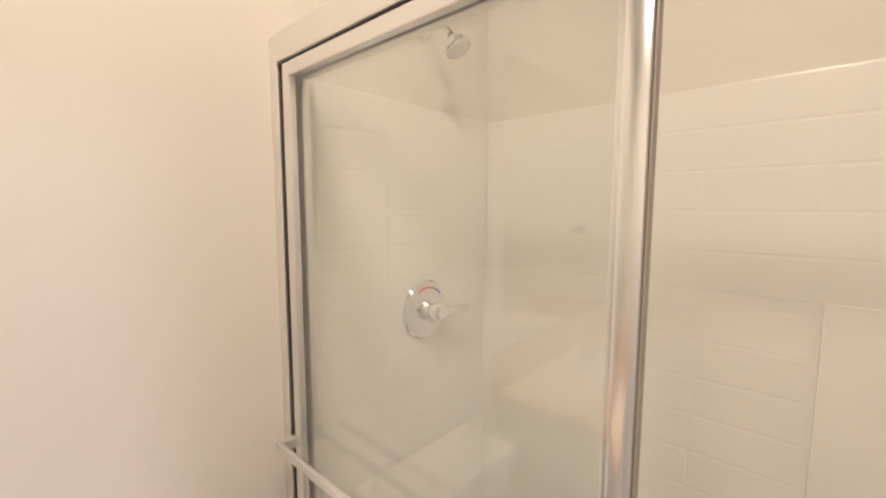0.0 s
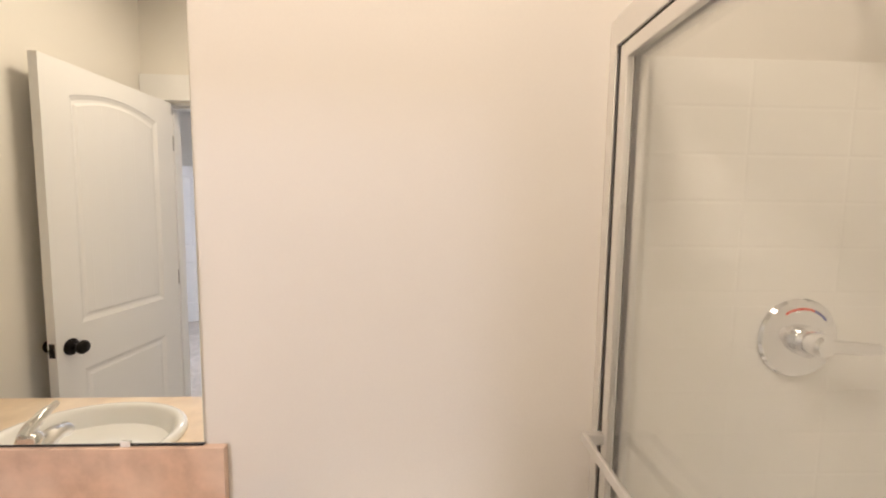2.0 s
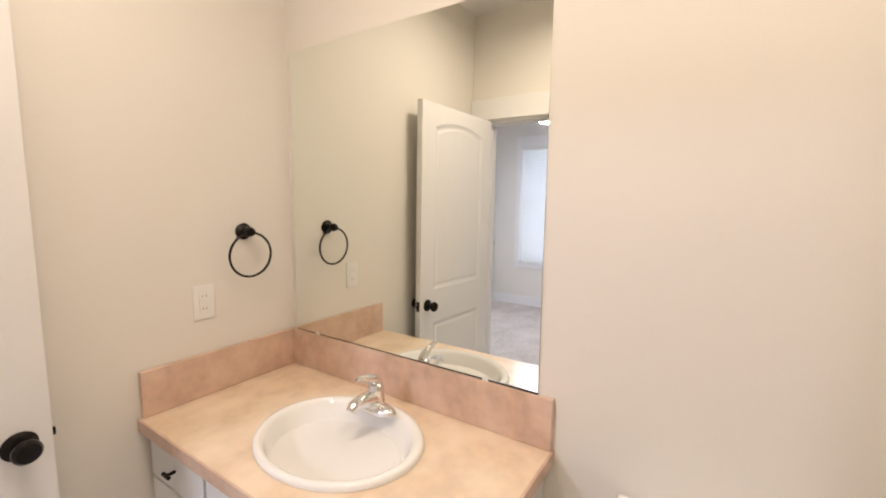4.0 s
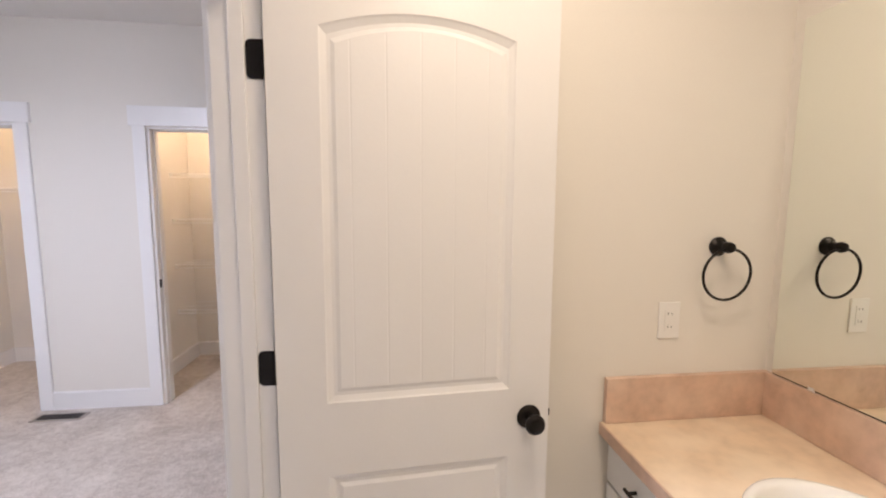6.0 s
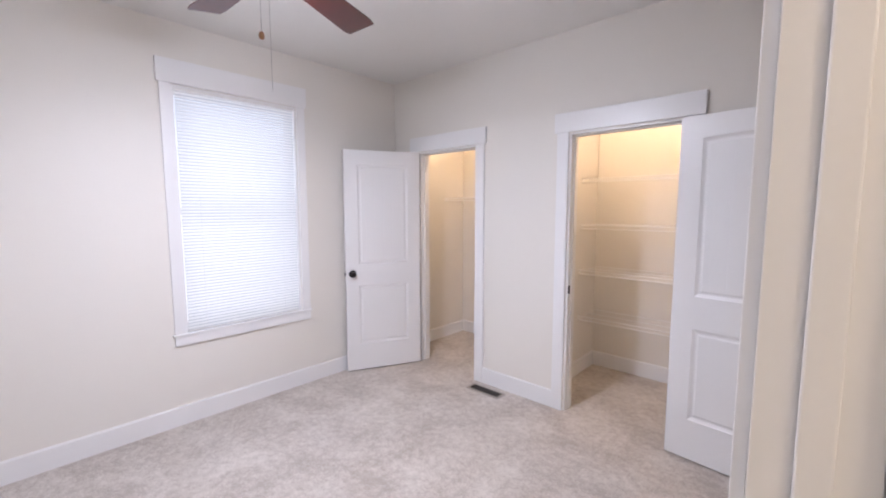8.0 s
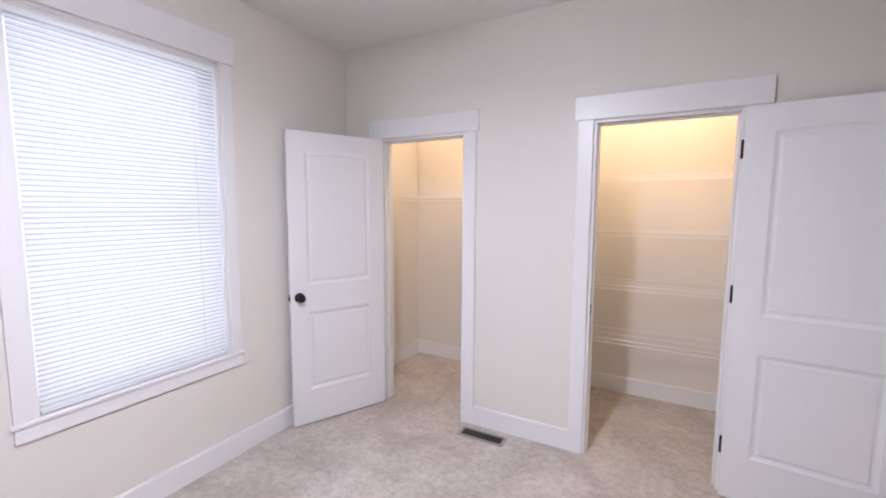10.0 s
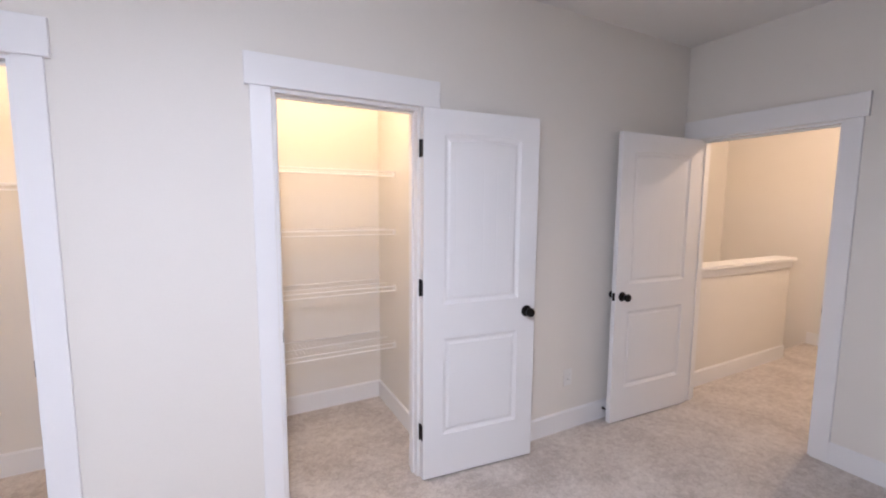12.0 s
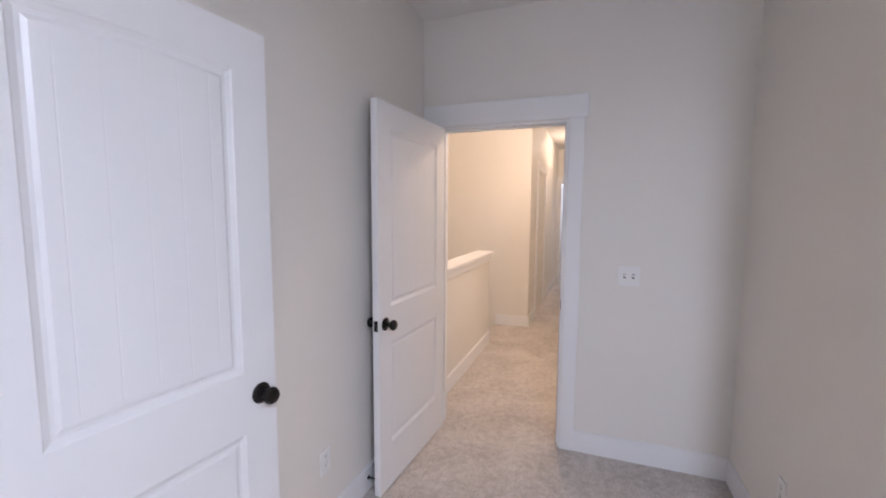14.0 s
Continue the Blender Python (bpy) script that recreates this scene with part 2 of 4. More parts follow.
piece("wall_bath_north", boxes((BW, BN, 0, BE, BN + 0.1, TOP)), PAINT, "cream wall above the shower", "wall")
piece("wall_closet_back", boxes((-0.645, CB - 0.1, 0, RE, CB, TOP)), PAINT, "warm-lit cream closet wall", "wall")
piece("wall_closet_partition", boxes((2.69, CB, 0, 2.80, RS - 0.115, TOP)), PAINT, "cream wall between the closets", "wall")
piece("wall_closet_side", boxes((1.49, CB, 0, 1.60, RS - 0.115, TOP)), PAINT, "cream closet side wall", "wall")
# hall and stairwell
piece("wall_hall_corner", boxes((-3.32, -4.5, -2.6, -3.2, -2.98, TOP), (-9.2, -3.1, 0, -3.32, -2.98, TOP)), PAINT, "cream hallway wall with an outside corner", "wall")
piece("wall_stair_south", boxes((-3.2, -4.5, -2.6, -0.645, -4.4, TOP)), PAINT, "cream stairwell wall", "wall")
piece("wall_stair_east", boxes((-0.66, -4.4, -2.6, -0.64, -3.4, TOP)), PAINT, "cream stairwell wall", "wall")
piece("floor_stair", boxes((-3.2, -4.4, -2.7, -0.66, -3.4, -2.6)), CARPET, "beige carpet at the foot of the stairs", "floor")
piece("wall_stair_north", boxes((-3.2, -3.4, -2.6, -0.66, -3.36, -0.12)), PAINT, "cream stairwell wall", "wall")
piece("wall_hall_north", boxes((-9.2, -1.95, 0, -0.645, -1.85, TOP)), PAINT, "cream hallway wall", "wall")
piece("wall_hall_end", wall_y(-6.85, -6.75, -2.98, -1.95, [(-2.90, -2.1, 0, DH)]), PAINT, "cream wall at the hallway's end with a doorway", "wall")
piece("wall_far_room", boxes((-9.2, -2.98, 0, -9.1, -1.95, TOP)), SHADE_WALL, "grey daylit wall of a far room", "wall")
piece("half_wall", boxes((-2.40, -3.41, 0, -0.645, -3.30, 1.0)), PAINT, "cream half wall along the stairwell", "half wall")
cap = thing("half_wall_cap", "white painted ledge on the half wall", "ledge", kind="structure")
part("board", boxes((-2.44, -3.45, 1.018, -0.645, -3.26, 1.05), bevel=0.004), TRIM, cap)
part("apron", boxes((-2.42, -3.425, 0.95, -0.645, -3.285, 1.018), bevel=0.003), TRIM, cap)

# ---- trim ----
BBH = 0.135


def board_x(y, side, x0, x1, z=0.0):
    bm = boxes((x0, min(y, y + side * 0.014), z, x1, max(y, y + side * 0.014), z + BBH))
    top = [e for e in bm.edges if all(abs(v.co.z - z - BBH) < 1e-4 and abs(v.co.y - y) > 0.01 for v in e.verts)]
    bmesh.ops.bevel(bm, geom=top, offset=0.006, segments=2, affect="EDGES")
    return bm


def board_y(x, side, y0, y1):
    bm = boxes((min(x, x + side * 0.014), y0, 0, max(x, x + side * 0.014), y1, BBH))
    top = [e for e in bm.edges if all(abs(v.co.z - BBH) < 1e-4 and abs(v.co.x - x) > 0.01 for v in e.verts)]
    bmesh.ops.bevel(bm, geom=top, offset=0.006, segments=2, affect="EDGES")
    return bm


CS = 0.09
WB = "white painted baseboard"
for x0, x1 in ((RW + 0.014, C2[0] - CS), (C2[1] + CS, C1[0] - CS), (C1[1] + CS, RE - 0.014)):
    piece("baseboard", board_x(RS, 1, x0, x1), TRIM, WB, "baseboard")
for x0, x1, a in ((1.60, 2.69, 0), (2.80, RE, 0)):
    piece("baseboard", board_x(CB, 1, x0, x1), TRIM, WB + " inside the closet", "baseboard")
    piece("baseboard", board_y(x0, 1, CB + 0.014, RS - 0.115), TRIM, WB + " inside the closet", "baseboard")
    piece("baseboard", board_y(x1, -1, CB + 0.014, RS - 0.115), TRIM, WB + " inside the closet", "baseboard")
piece("baseboard", board_y(RE, -1, RS, RN), TRIM, WB, "baseboard")
piece("baseboard", board_y(RW, 1, RS, XD[0] - CS), TRIM, WB, "baseboard")
piece("baseboard", board_y(RW, 1, XD[1] + CS, RA), TRIM, WB, "baseboard")
piece("baseboard", board_x(RA, -1, RW + 0.014, EW), TRIM, WB, "baseboard")
piece("baseboard", board_y(EW, 1, RA, BD[0] - CS), TRIM, WB, "baseboard")
piece("baseboard", board_y(EW, 1, BD[1] + CS, RN), TRIM, WB, "baseboard")
piece("baseboard", board_x(RN, -1, EW + 0.014, RE - 0.014), TRIM, WB, "baseboard")
piece("baseboard", board_x(-3.30, 1, -2.40, -0.66), TRIM, WB + " along the half wall", "baseboard")
piece("baseboard", board_y(-3.2, 1, -3.40, -2.98), TRIM, WB, "baseboard")
piece("baseboard", board_x(-2.98, 1, -3.75, -3.186), TRIM, WB, "baseboard")
piece("baseboard", board_x(-2.98, 1, -6.7, -4.75), TRIM, WB, "baseboard")


def casing(name, u0, u1, top, place, head=0.135, label="white painted flat door casing with a wide head"):
    """Flat casing round an opening in local x-z, proud along local -y. place: local to world."""
    t = thing(name, label, "door trim", place, kind="structure")
    for a, b in ((u0 - CS, u0 - 0.004), (u1 + 0.004, u1 + CS)):
        part("side_casing", boxes((a, -0.018, 0, b, 0, top + 0.004), bevel=0.002), TRIM, t)
    part("head_casing", boxes((u0 - CS - 0.02, -0.024, top + 0.004, u1 + CS + 0.02, 0, top + 0.004 + head), bevel=0.003), TRIM, t)
    return t


def jamb(u0, u1, top, depth, place, stop):
    t = thing("door_jamb", "white painted door jamb with stop", "door frame", place, kind="structure")
    part("side_jamb", boxes((u0 - 0.003, 0.001, 0, u0 + 0.014, depth - 0.001, top), bevel=0.0015), TRIM, t)
    part("side_jamb", boxes((u1 - 0.014, 0.001, 0, u1 + 0.003, depth - 0.001, top), bevel=0.0015), TRIM, t)
    part("head_jamb", boxes((u0 + 0.014, 0.001, top - 0.014, u1 - 0.014, depth - 0.001, top + 0.002), bevel=0.0015), TRIM, t)
    for a, b in ((u0 + 0.014, u0 + 0.024), (u1 - 0.024, u1 - 0.014)):
        part("stop", boxes((a, stop, 0, b, stop + 0.035, top - 0.024), bevel=0.003), TRIM, t)
    part("stop", boxes((u0 + 0.014, stop, top - 0.024, u1 - 0.014, stop + 0.035, top - 0.014), bevel=0.003), TRIM, t)


SOUTH = Matrix.Translation((0, RS, 0)) @ pose(0, 0, 0, 0, 0, 180)          # local x runs to world -x, local -y to the room
WEST = Matrix.Translation((RW, 0, 0)) @ pose(0, 0, 0, 0, 0, 90)            # local x runs to world +y, local -y to world +x
BATHIN = Matrix.Translation((BE, 0, 0)) @ pose(0, 0, 0, 0, 0, -90)         # local x runs to world -y, local -y to world -x
ROOMIN = Matrix.Translation((EW, 0, 0)) @ pose(0, 0, 0, 0, 0, 90)
for c in (C1, C2):
    casing("trim_closet", -c[1], -c[0], DH, SOUTH)
    jamb(-c[1], -c[0], DH, 0.115, SOUTH, 0.04)
casing("trim_hall_door", XD[0], XD[1], DH, WEST)
jamb(XD[0], XD[1], DH, 0.12, WEST, 0.04)
casing("trim_bath_inner", -BD[1], -BD[0], DH, BATHIN)
casing("trim_bath_outer", BD[0], BD[1], DH, ROOMIN)
jamb(-BD[1], -BD[0], DH, 0.12, BATHIN, 0.04)
HALLW = Matrix.Translation((0, -2.98, 0)) @ pose(0, 0, 0, 0, 0, 180)
casing("trim_hall_side", 3.85, 4.65, DH, HALLW)
casing("trim_hall_end", -2.90, -2.1, DH, Matrix.Translation((-6.75, 0, 0)) @ pose(0, 0, 0, 0, 0, 90))
piece("door_hall", boxes((-4.65, -3.02, 0.01, -3.85, -2.985, DH)), DOOR, "closed white hallway door", "door")

# ---- doors ----


def panel(bm, u0, u1, z0, z1, rise, n, d0, grooves):
    """A moulded panel on a face: n is the outward direction of local y (1 or -1), d0 the face's y. Returns the outer contour's top points."""
    cols = 24
    us = [k / cols for k in range(cols + 1)]

    def loop(inset, depth):
        a, b = u0 + inset, u1 - inset
        low = [(a + (b - a) * f, z0 + inset) for f in us]
        high = [(a + (b - a) * f, z1 - inset + rise * (1 - (2 * f - 1) ** 2)) for f in us]
        mk = lambda p: bm.verts.new((p[0], d0 - n * depth, p[1]))  # noqa: E731
        return [mk(p) for p in low], [mk(p) for p in high]

    rings = [loop(i, d) for i, d in ((0, 0), (0.004, 0.003), (0.017, 0.0085), (0.026, 0.0085), (0.036, 0.0045))]
    for (la, ha), (lb, hb) in zip(rings, rings[1:]):
        for k in range(cols):
            bm.faces.new([la[k], la[k + 1], lb[k + 1], lb[k]])
            bm.faces.new([ha[k + 1], ha[k], hb[k], hb[k + 1]])
        bm.faces.new([ha[0], la[0], lb[0], hb[0]])
        bm.faces.new([la[-1], ha[-1], hb[-1], lb[-1]])
    low, high = rings[-1]
    if not grooves:
        for k in range(cols):
            bm.faces.new([low[k], low[k + 1], high[k + 1], high[k]])
    else:
        cut = {2, 7, 12, 17, 22}
        mid_l = {k: bm.verts.new(low[k].co + Vector((0, -n * 0.0006, 0.004))) for k in cut}
        mid_h = {k: bm.verts.new(high[k].co + Vector((0, -n * 0.0006, -0.004))) for k in cut}
        at_l, at_h = {}, {}
        for k in range(cols + 1):
            if k in cut:
                at_l[k] = [bm.verts.new(low[k].co + Vector((s * 0.003, 0, 0.004))) for s in (-1, 1)]
                at_h[k] = [bm.verts.new(high[k].co + Vector((s * 0.003, 0, -0.004))) for s in (-1, 1)]
                bm.faces.new([at_l[k][0], mid_l[k], mid_h[k], at_h[k][0]])
                bm.faces.new([mid_l[k], at_l[k][1], at_h[k][1], mid_h[k]])
                bm.faces.new([low[k], at_l[k][0], mid_l[k], at_l[k][1]][::-1])
                bm.faces.new([high[k], at_h[k][0], mid_h[k], at_h[k][1]])
        for k in range(cols):
            l = [low[k]] + ([at_l[k][1]] if k in cut else [])
            r = ([at_l[k + 1][0]] if k + 1 in cut else []) + [low[k + 1]]
            hr = [high[k + 1]] + ([at_h[k + 1][0]] if k + 1 in cut else [])
            hl = ([at_h[k][1]] if k in cut else []) + [high[k]]
            bm.faces.new(l[:1] + r[-1:] + r[:-1] + hr[1:] + hr[:1] + hl[-1:] + hl[:-1] + l[1:])
    return rings[0]


def leaf_mesh(w, h, t, rise):
    """Door slab with an arched plank panel over a plain one on both faces; u along x from the hinge, faces at y = 0 and y = t."""
    bm = bmesh.new()
    s = 0.118
    lows, ups = (0.245, 0.80), (0.995, 1.905 if rise > 0.02 else 1.90)
    for n, d0 in ((-1, 0.0), (1, t)):
        l0, l1 = panel(bm, s, w - s, *lows, 0.0, n, d0, False)
        p0, p1 = panel(bm, s, w - s, *ups, rise, n, d0, True)
        v = lambda u, z: bm.verts.new((u, d0, z))  # noqa: E731
        for a, b in ((0, s), (s, w - s), (w - s, w)):
            bm.faces.new([v(a, 0), v(b, 0), v(b, lows[0]), v(a, lows[0])])
        for a, b in ((0, s), (w - s, w)):
            bm.faces.new([v(a, lows[0]), v(b, lows[0]), v(b, h), v(a, h)])
        bm.faces.new([v(s, lows[1]), v(w - s, lows[1]), v(w - s, ups[0]), v(s, ups[0])])
        for k in range(len(p1) - 1):
            a, b = p1[k].co, p1[k + 1].co
            bm.faces.new([v(a.x, a.z), v(b.x, b.z), v(b.x, h), v(a.x, h)])
    for q in (((0, 0, 0), (0, t, 0), (0, t, h), (0, 0, h)), ((w, 0, 0), (w, t, 0), (w, t, h), (w, 0, h)), ((0, 0, 0), (w, 0, 0), (w, t, 0), (0, t, 0)), ((0, 0, h), (w, 0, h), (w, t, h), (0, t, h))):
        bm.faces.new([bm.verts.new(p) for p in q])
    bmesh.ops.remove_doubles(bm, verts=bm.verts, dist=0.0002)
    return bm


def rounded_plate(bm, x0, x1, ya, yb, z0, z1, r=0.012):
    """A thin plate across x whose two corners at yb are rounded."""
    d = 1 if yb > ya else -1
    out = [(ya, z0)]
    for cz, a0 in ((z0 + r, -90), (z1 - r, 0)):
        out += [(yb - d * r + d * r * math.cos(radians(a0 + 18 * k)), cz + r * math.sin(radians(a0 + 18 * k))) for k in range(6)]
    out.append((ya, z1))
    ends = [[bm.verts.new((x, y, z)) for y, z in out] for x in (x0, x1)]
    bm.faces.new(ends[0][::-1])
    bm.faces.new(ends[1])
    for k in range(len(out)):
        j = (k + 1) % len(out)
        bm.faces.new([ends[0][k], ends[0][j], ends[1][j], ends[1][k]])
    return bm


def door(name, w, side, pin, theta, label, hinge_z=(1.84, 1.10, 0.28), t=0.035, rise=0.012):
    """pin: hinge line; theta: the way from hinge to free edge; side: on which side (left 1, right -1) the slab lies of that line."""
    d = thing(name, label, "door", pose(pin[0], pin[1], 0.012, 0, 0, theta), kind="structure")
    y0 = 0.0 if side > 0 else -t
    bm = leaf_mesh(w - 0.004, 2.03, t, rise)
    bmesh.ops.translate(bm, verts=bm.verts, vec=(0.004, y0, 0))
    leaf = part("leaf", bm, DOOR, d)
    kz, ku = 0.912, w - 0.06
    prof = [(0.0, 0.0), (0.033, 0.0), (0.034, 0.004), (0.03, 0.008), (0.014, 0.011), (0.0115, 0.02), (0.0125, 0.03), (0.021, 0.036), (0.0275, 0.046), (0.0275, 0.053), (0.022, 0.061), (0.01, 0.0645), (0, 0.065)]
    for n, y in ((1, y0 + t), (-1, y0)):
        part("door_knob", lathe(bmesh.new(), prof, Matrix.Translation((ku, y, kz)) @ pose(0, 0, 0, -90 * n)), BRONZE, d, "dark oil-rubbed bronze door knob", True)
    part("latch_plate", boxes((w - 0.0005, y0 + 0.006, kz - 0.028, w + 0.0012, y0 + t - 0.006, kz + 0.028), bevel=0.0005), BRONZE, d, "dark bronze latch plate")
    part("latch_bolt", boxes((w + 0.001, y0 + 0.011, kz - 0.01, w + 0.010, y0 + t - 0.011, kz + 0.01), bevel=0.003), BRONZE, d)
    for hz in hinge_z:
        bm = bmesh.new()
        o = -side * 0.004
        lathe(bm, [(0, -0.047), (0.004, -0.047), (0.006, -0.0445), (0.006, 0.0445), (0.004, 0.047), (0, 0.047)], Matrix.Translation((-0.002, o, hz - 0.012)), 12)
        inner = y0 + (t - 0.006 if side > 0 else 0.006)
        rounded_plate(bm, 0.0015, 0.0038, y0 + (0.0 if side > 0 else t), inner, hz - 0.012 - 0.0445, hz - 0.012 + 0.0445)
        part("hinge", bm, BRONZE, d, "dark bronze butt hinge", True)
    return d


door("door_closet_wide", 0.711, 1, (C1[1] - 0.006, RS + 0.022), 64, "white two-panel closet door standing open toward the window wall")
door("door_closet_shelves", 0.711, -1, (C2[0] + 0.004, RS + 0.022), 174, "white two-panel closet door folded back against the wall")
door("door_hall_exit", 0.813, 1, (RW + 0.022, XD[0] + 0.004), -3.2, "white two-panel bedroom door open to the hallway")
door("door_bathroom", 0.722, -1, (BE - 0.002, BD[0] + 0.006), 184.2, "white arched two-panel bathroom door open against the wall", rise=0.042)
for (x, y, n) in ((BE + 0.019, BD[0] + 0.0145, 1),):
    for hz in (1.84, 1.10, 0.28):
        plate = rounded_plate(bmesh.new(), 0.0, 0.002, -0.018, 0.02, hz - 0.0445, hz + 0.0445)
        bmesh.ops.transform(plate, matrix=Matrix(((0, 1, 0, x), (1, 0, 0, y), (0, 0, 1, 0), (0, 0, 0, 1))), verts=plate.verts)
        tagged(new("hinge_plate", made("hinge_plate", plate, BRONZE)), "dark bronze hinge plate on the bathroom door jamb", "hinge", kind="structure")
for a, b in (((C2[1] - 0.0165, RS - 0.03, 0.895, C2[1] - 0.0135, RS - 0.004, 0.955), "closet jamb"), ((C1[0] + 0.0135, RS - 0.03, 0.895, C1[0] + 0.0165, RS - 0.004, 0.955), "closet jamb"),
             ((RW - 0.03, XD[1] - 0.0165, 0.895, RW - 0.004, XD[1] - 0.0135, 0.955), "hall door jamb")):
    tagged(new("strike_plate", made("strike_plate", boxes(a, bevel=0.0008), BRONZE)), "dark bronze strike plate on the " + b, "strike plate", kind="structure")

# ---- lamps of the place ----


def dome_light(name, x, y, z, r, watts, label, tone=WARM, bare=False):
    """Flush ceiling lamp: pan, frosted bowl, finial; the bulb's light leaves just below the bowl."""
    d = thing(name, label, "ceiling light", pose(x, y, z))
    part("pan", lathe(bmesh.new(), [(0, 0), (r, 0), (r, -0.02), (r * 0.9, -0.025), (0, -0.025)]), STEEL, d, "", True)
    part("bowl", lathe(bmesh.new(), [(r * 0.93, -0.026), (r * 0.9, -0.045), (r * 0.7, -0.075), (r * 0.35, -0.092), (0, -0.096)]), BULB, d, "frosted glass bowl, lit", True)
    part("finial", lathe(bmesh.new(), [(0.009, -0.094), (0.011, -0.1), (0.006, -0.108), (0, -0.11)]), STEEL, d, "", True)
    if bare:
        lamp("bulb", "POINT", Matrix.Translation((x, y, z - 0.155)), watts, tone, 0.055)
        return d
    lamp("bulb", "AREA", look((x, y, z - 0.125), (x, y, 0)), watts, tone, r * 1.7)
    return d


dome_light("ceiling_light", 0.26, 0.40, TOP - 0.006, 0.15, BATH_W * 0.85, "frosted flush ceiling light near the shower")
dome_light("ceiling_light", 0.38, -0.52, TOP - 0.006, 0.15, BATH_W * 0.95, "frosted flush ceiling light above the vanity")
dome_light("ceiling_light", 3.55, -3.56, TOP, 0.13, CLOSET_W, "frosted flush light on the closet ceiling", AMBER, True)
dome_light("ceiling_light", 2.15, -3.56, TOP, 0.13, CLOSET_W, "frosted flush light on the closet ceiling", AMBER, True)
dome_light("ceiling_light", -1.7, -2.55, TOP, 0.15, HALL_W, "unseen frosted flush light on the hallway ceiling", PEACH, True)
# Unseen lamp, added only to brighten the hallway past the corner.
dome_light("ceiling_light", -5.2, -2.45, TOP, 0.15, HALL_W * 0.28, "unseen frosted flush light on the hallway ceiling", PEACH, True)
# Unseen cool lamp, added in place of the far room's daylight.
dome_light("ceiling_light", -8.0, -2.45, TOP, 0.15, HALL_W * 0.27, "unseen flush light added to brighten the far room", (0.9, 0.95, 1.0))

# ---- window ----
w0, w1, wz0, wz1 = WIN
win = thing("window_1", "white window with a drawn mini-blind, glowing with daylight", "window", kind="structure")
for a, b in ((w0 - 0.073, w0 - 0.004), (w1 + 0.004, w1 + 0.073)):
    part("side_casing", boxes((RE - 0.018, a, wz0 - 0.02, RE, b, wz1 + 0.004), bevel=0.002), TRIM, win)
part("head_casing", boxes((RE - 0.026, w0 - 0.088, wz1 + 0.004, RE, w1 + 0.088, wz1 + 0.158), bevel=0.003), TRIM, win)
part("window_sill", boxes((RE - 0.026, w0 - 0.084, wz0 - 0.018, RE + 0.06, w1 + 0.084, wz0), bevel=0.004), TRIM, win)
part("apron", boxes((RE - 0.017, w0 - 0.073, wz0 - 0.085, RE, w1 + 0.073, wz0 - 0.02), bevel=0.002), TRIM, win)
for a, b, c, d in ((w0 - 0.002, wz0, w0 + 0.012, wz1), (w1 - 0.012, wz0, w1 + 0.002, wz1), (w0, wz1 - 0.012, w1, wz1 + 0.002)):
    part("window_jamb", boxes((RE + 0.001, a, b, RE + 0.149, c, d)), TRIM, win)
for z0, z1, x in ((wz0 + 0.001, (wz0 + wz1) / 2 + 0.02, RE + 0.09), ((wz0 + wz1) / 2 - 0.02, wz1 - 0.012, RE + 0.12)):
    sash = part("sash", boxes((x, w0 + 0.013, z0, x + 0.03, w0 + 0.03, z1), (x, w1 - 0.03, z0, x + 0.03, w1 - 0.013, z1), (x, w0 + 0.03, z0, x + 0.03, w1 - 0.03, z0 + 0.045), (x, w0 + 0.03, z1 - 0.026, x + 0.03, w1 - 0.03, z1)), PLASTIC, win)
    pane = part("pane", boxes((x + 0.012, w0 + 0.026, z0 + 0.04, x + 0.018, w1 - 0.026, z1 - 0.022)), PANE, sash)
    pane.visible_shadow = False
blind = thing("window_blind", "white aluminium mini-blind, lowered, slats nearly shut, backlit", "blind")
part("head_rail", boxes((RE + 0.004, w0 + 0.014, wz1 - 0.030, RE + 0.03, w1 - 0.014, wz1 - 0.0125), bevel=0.002), PLASTIC, blind)
part("bottom_rail", boxes((RE + 0.006, w0 + 0.02, wz0 + 0.0005, RE + 0.030, w1 - 0.02, wz0 + 0.010), bevel=0.003), PLASTIC, blind)
PITCH = 0.0222
count = int((wz1 - 0.032 - wz0 - 0.010) / PITCH)
bm = bmesh.new()
tilt = radians(62)
prev = None
for k in range(5):
    q = (0.0, 0.19, 0.46, 0.73, 1.0)[k]
    f = (q - 0.5) * 0.0266
    bow = 0.003 * (1 - (2 * q - 1) ** 2)
    x, z = f * math.cos(tilt) - bow * math.sin(tilt), f * math.sin(tilt) + bow * math.cos(tilt)
    row = [bm.verts.new((x, y, z)) for y in (w0 + 0.019, w1 - 0.019)]
    if prev:
        bm.faces.new([prev[0], prev[1], row[1], row[0]])
    prev = row
slat_mesh = made("slat", bm, BLIND, True)
slat_mesh.materials.append(SLAT_SHADE)
slat_mesh.polygons[0].material_index = 1         # opaque grey lower strip, added as the shade line where slats overlap
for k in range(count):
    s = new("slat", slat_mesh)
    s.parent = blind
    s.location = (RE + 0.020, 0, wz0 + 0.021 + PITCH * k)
for y in (w0 + 0.14, w1 - 0.14):
    part("ladder_cord", tube(bmesh.new(), [(RE + 0.010, y, wz0 + 0.015), (RE + 0.010, y, wz1 - 0.03)], 0.0009, 5), PLASTIC, blind)
piece("backdrop", boxes((5.6, -4.4, -0.6, 5.62, 1.2, 1.5)), material("hazy_distance", (0.30, 0.34, 0.33), 0.9, 0, 0.2, 3), "hazy grey-green distance outside the window", "backdrop")

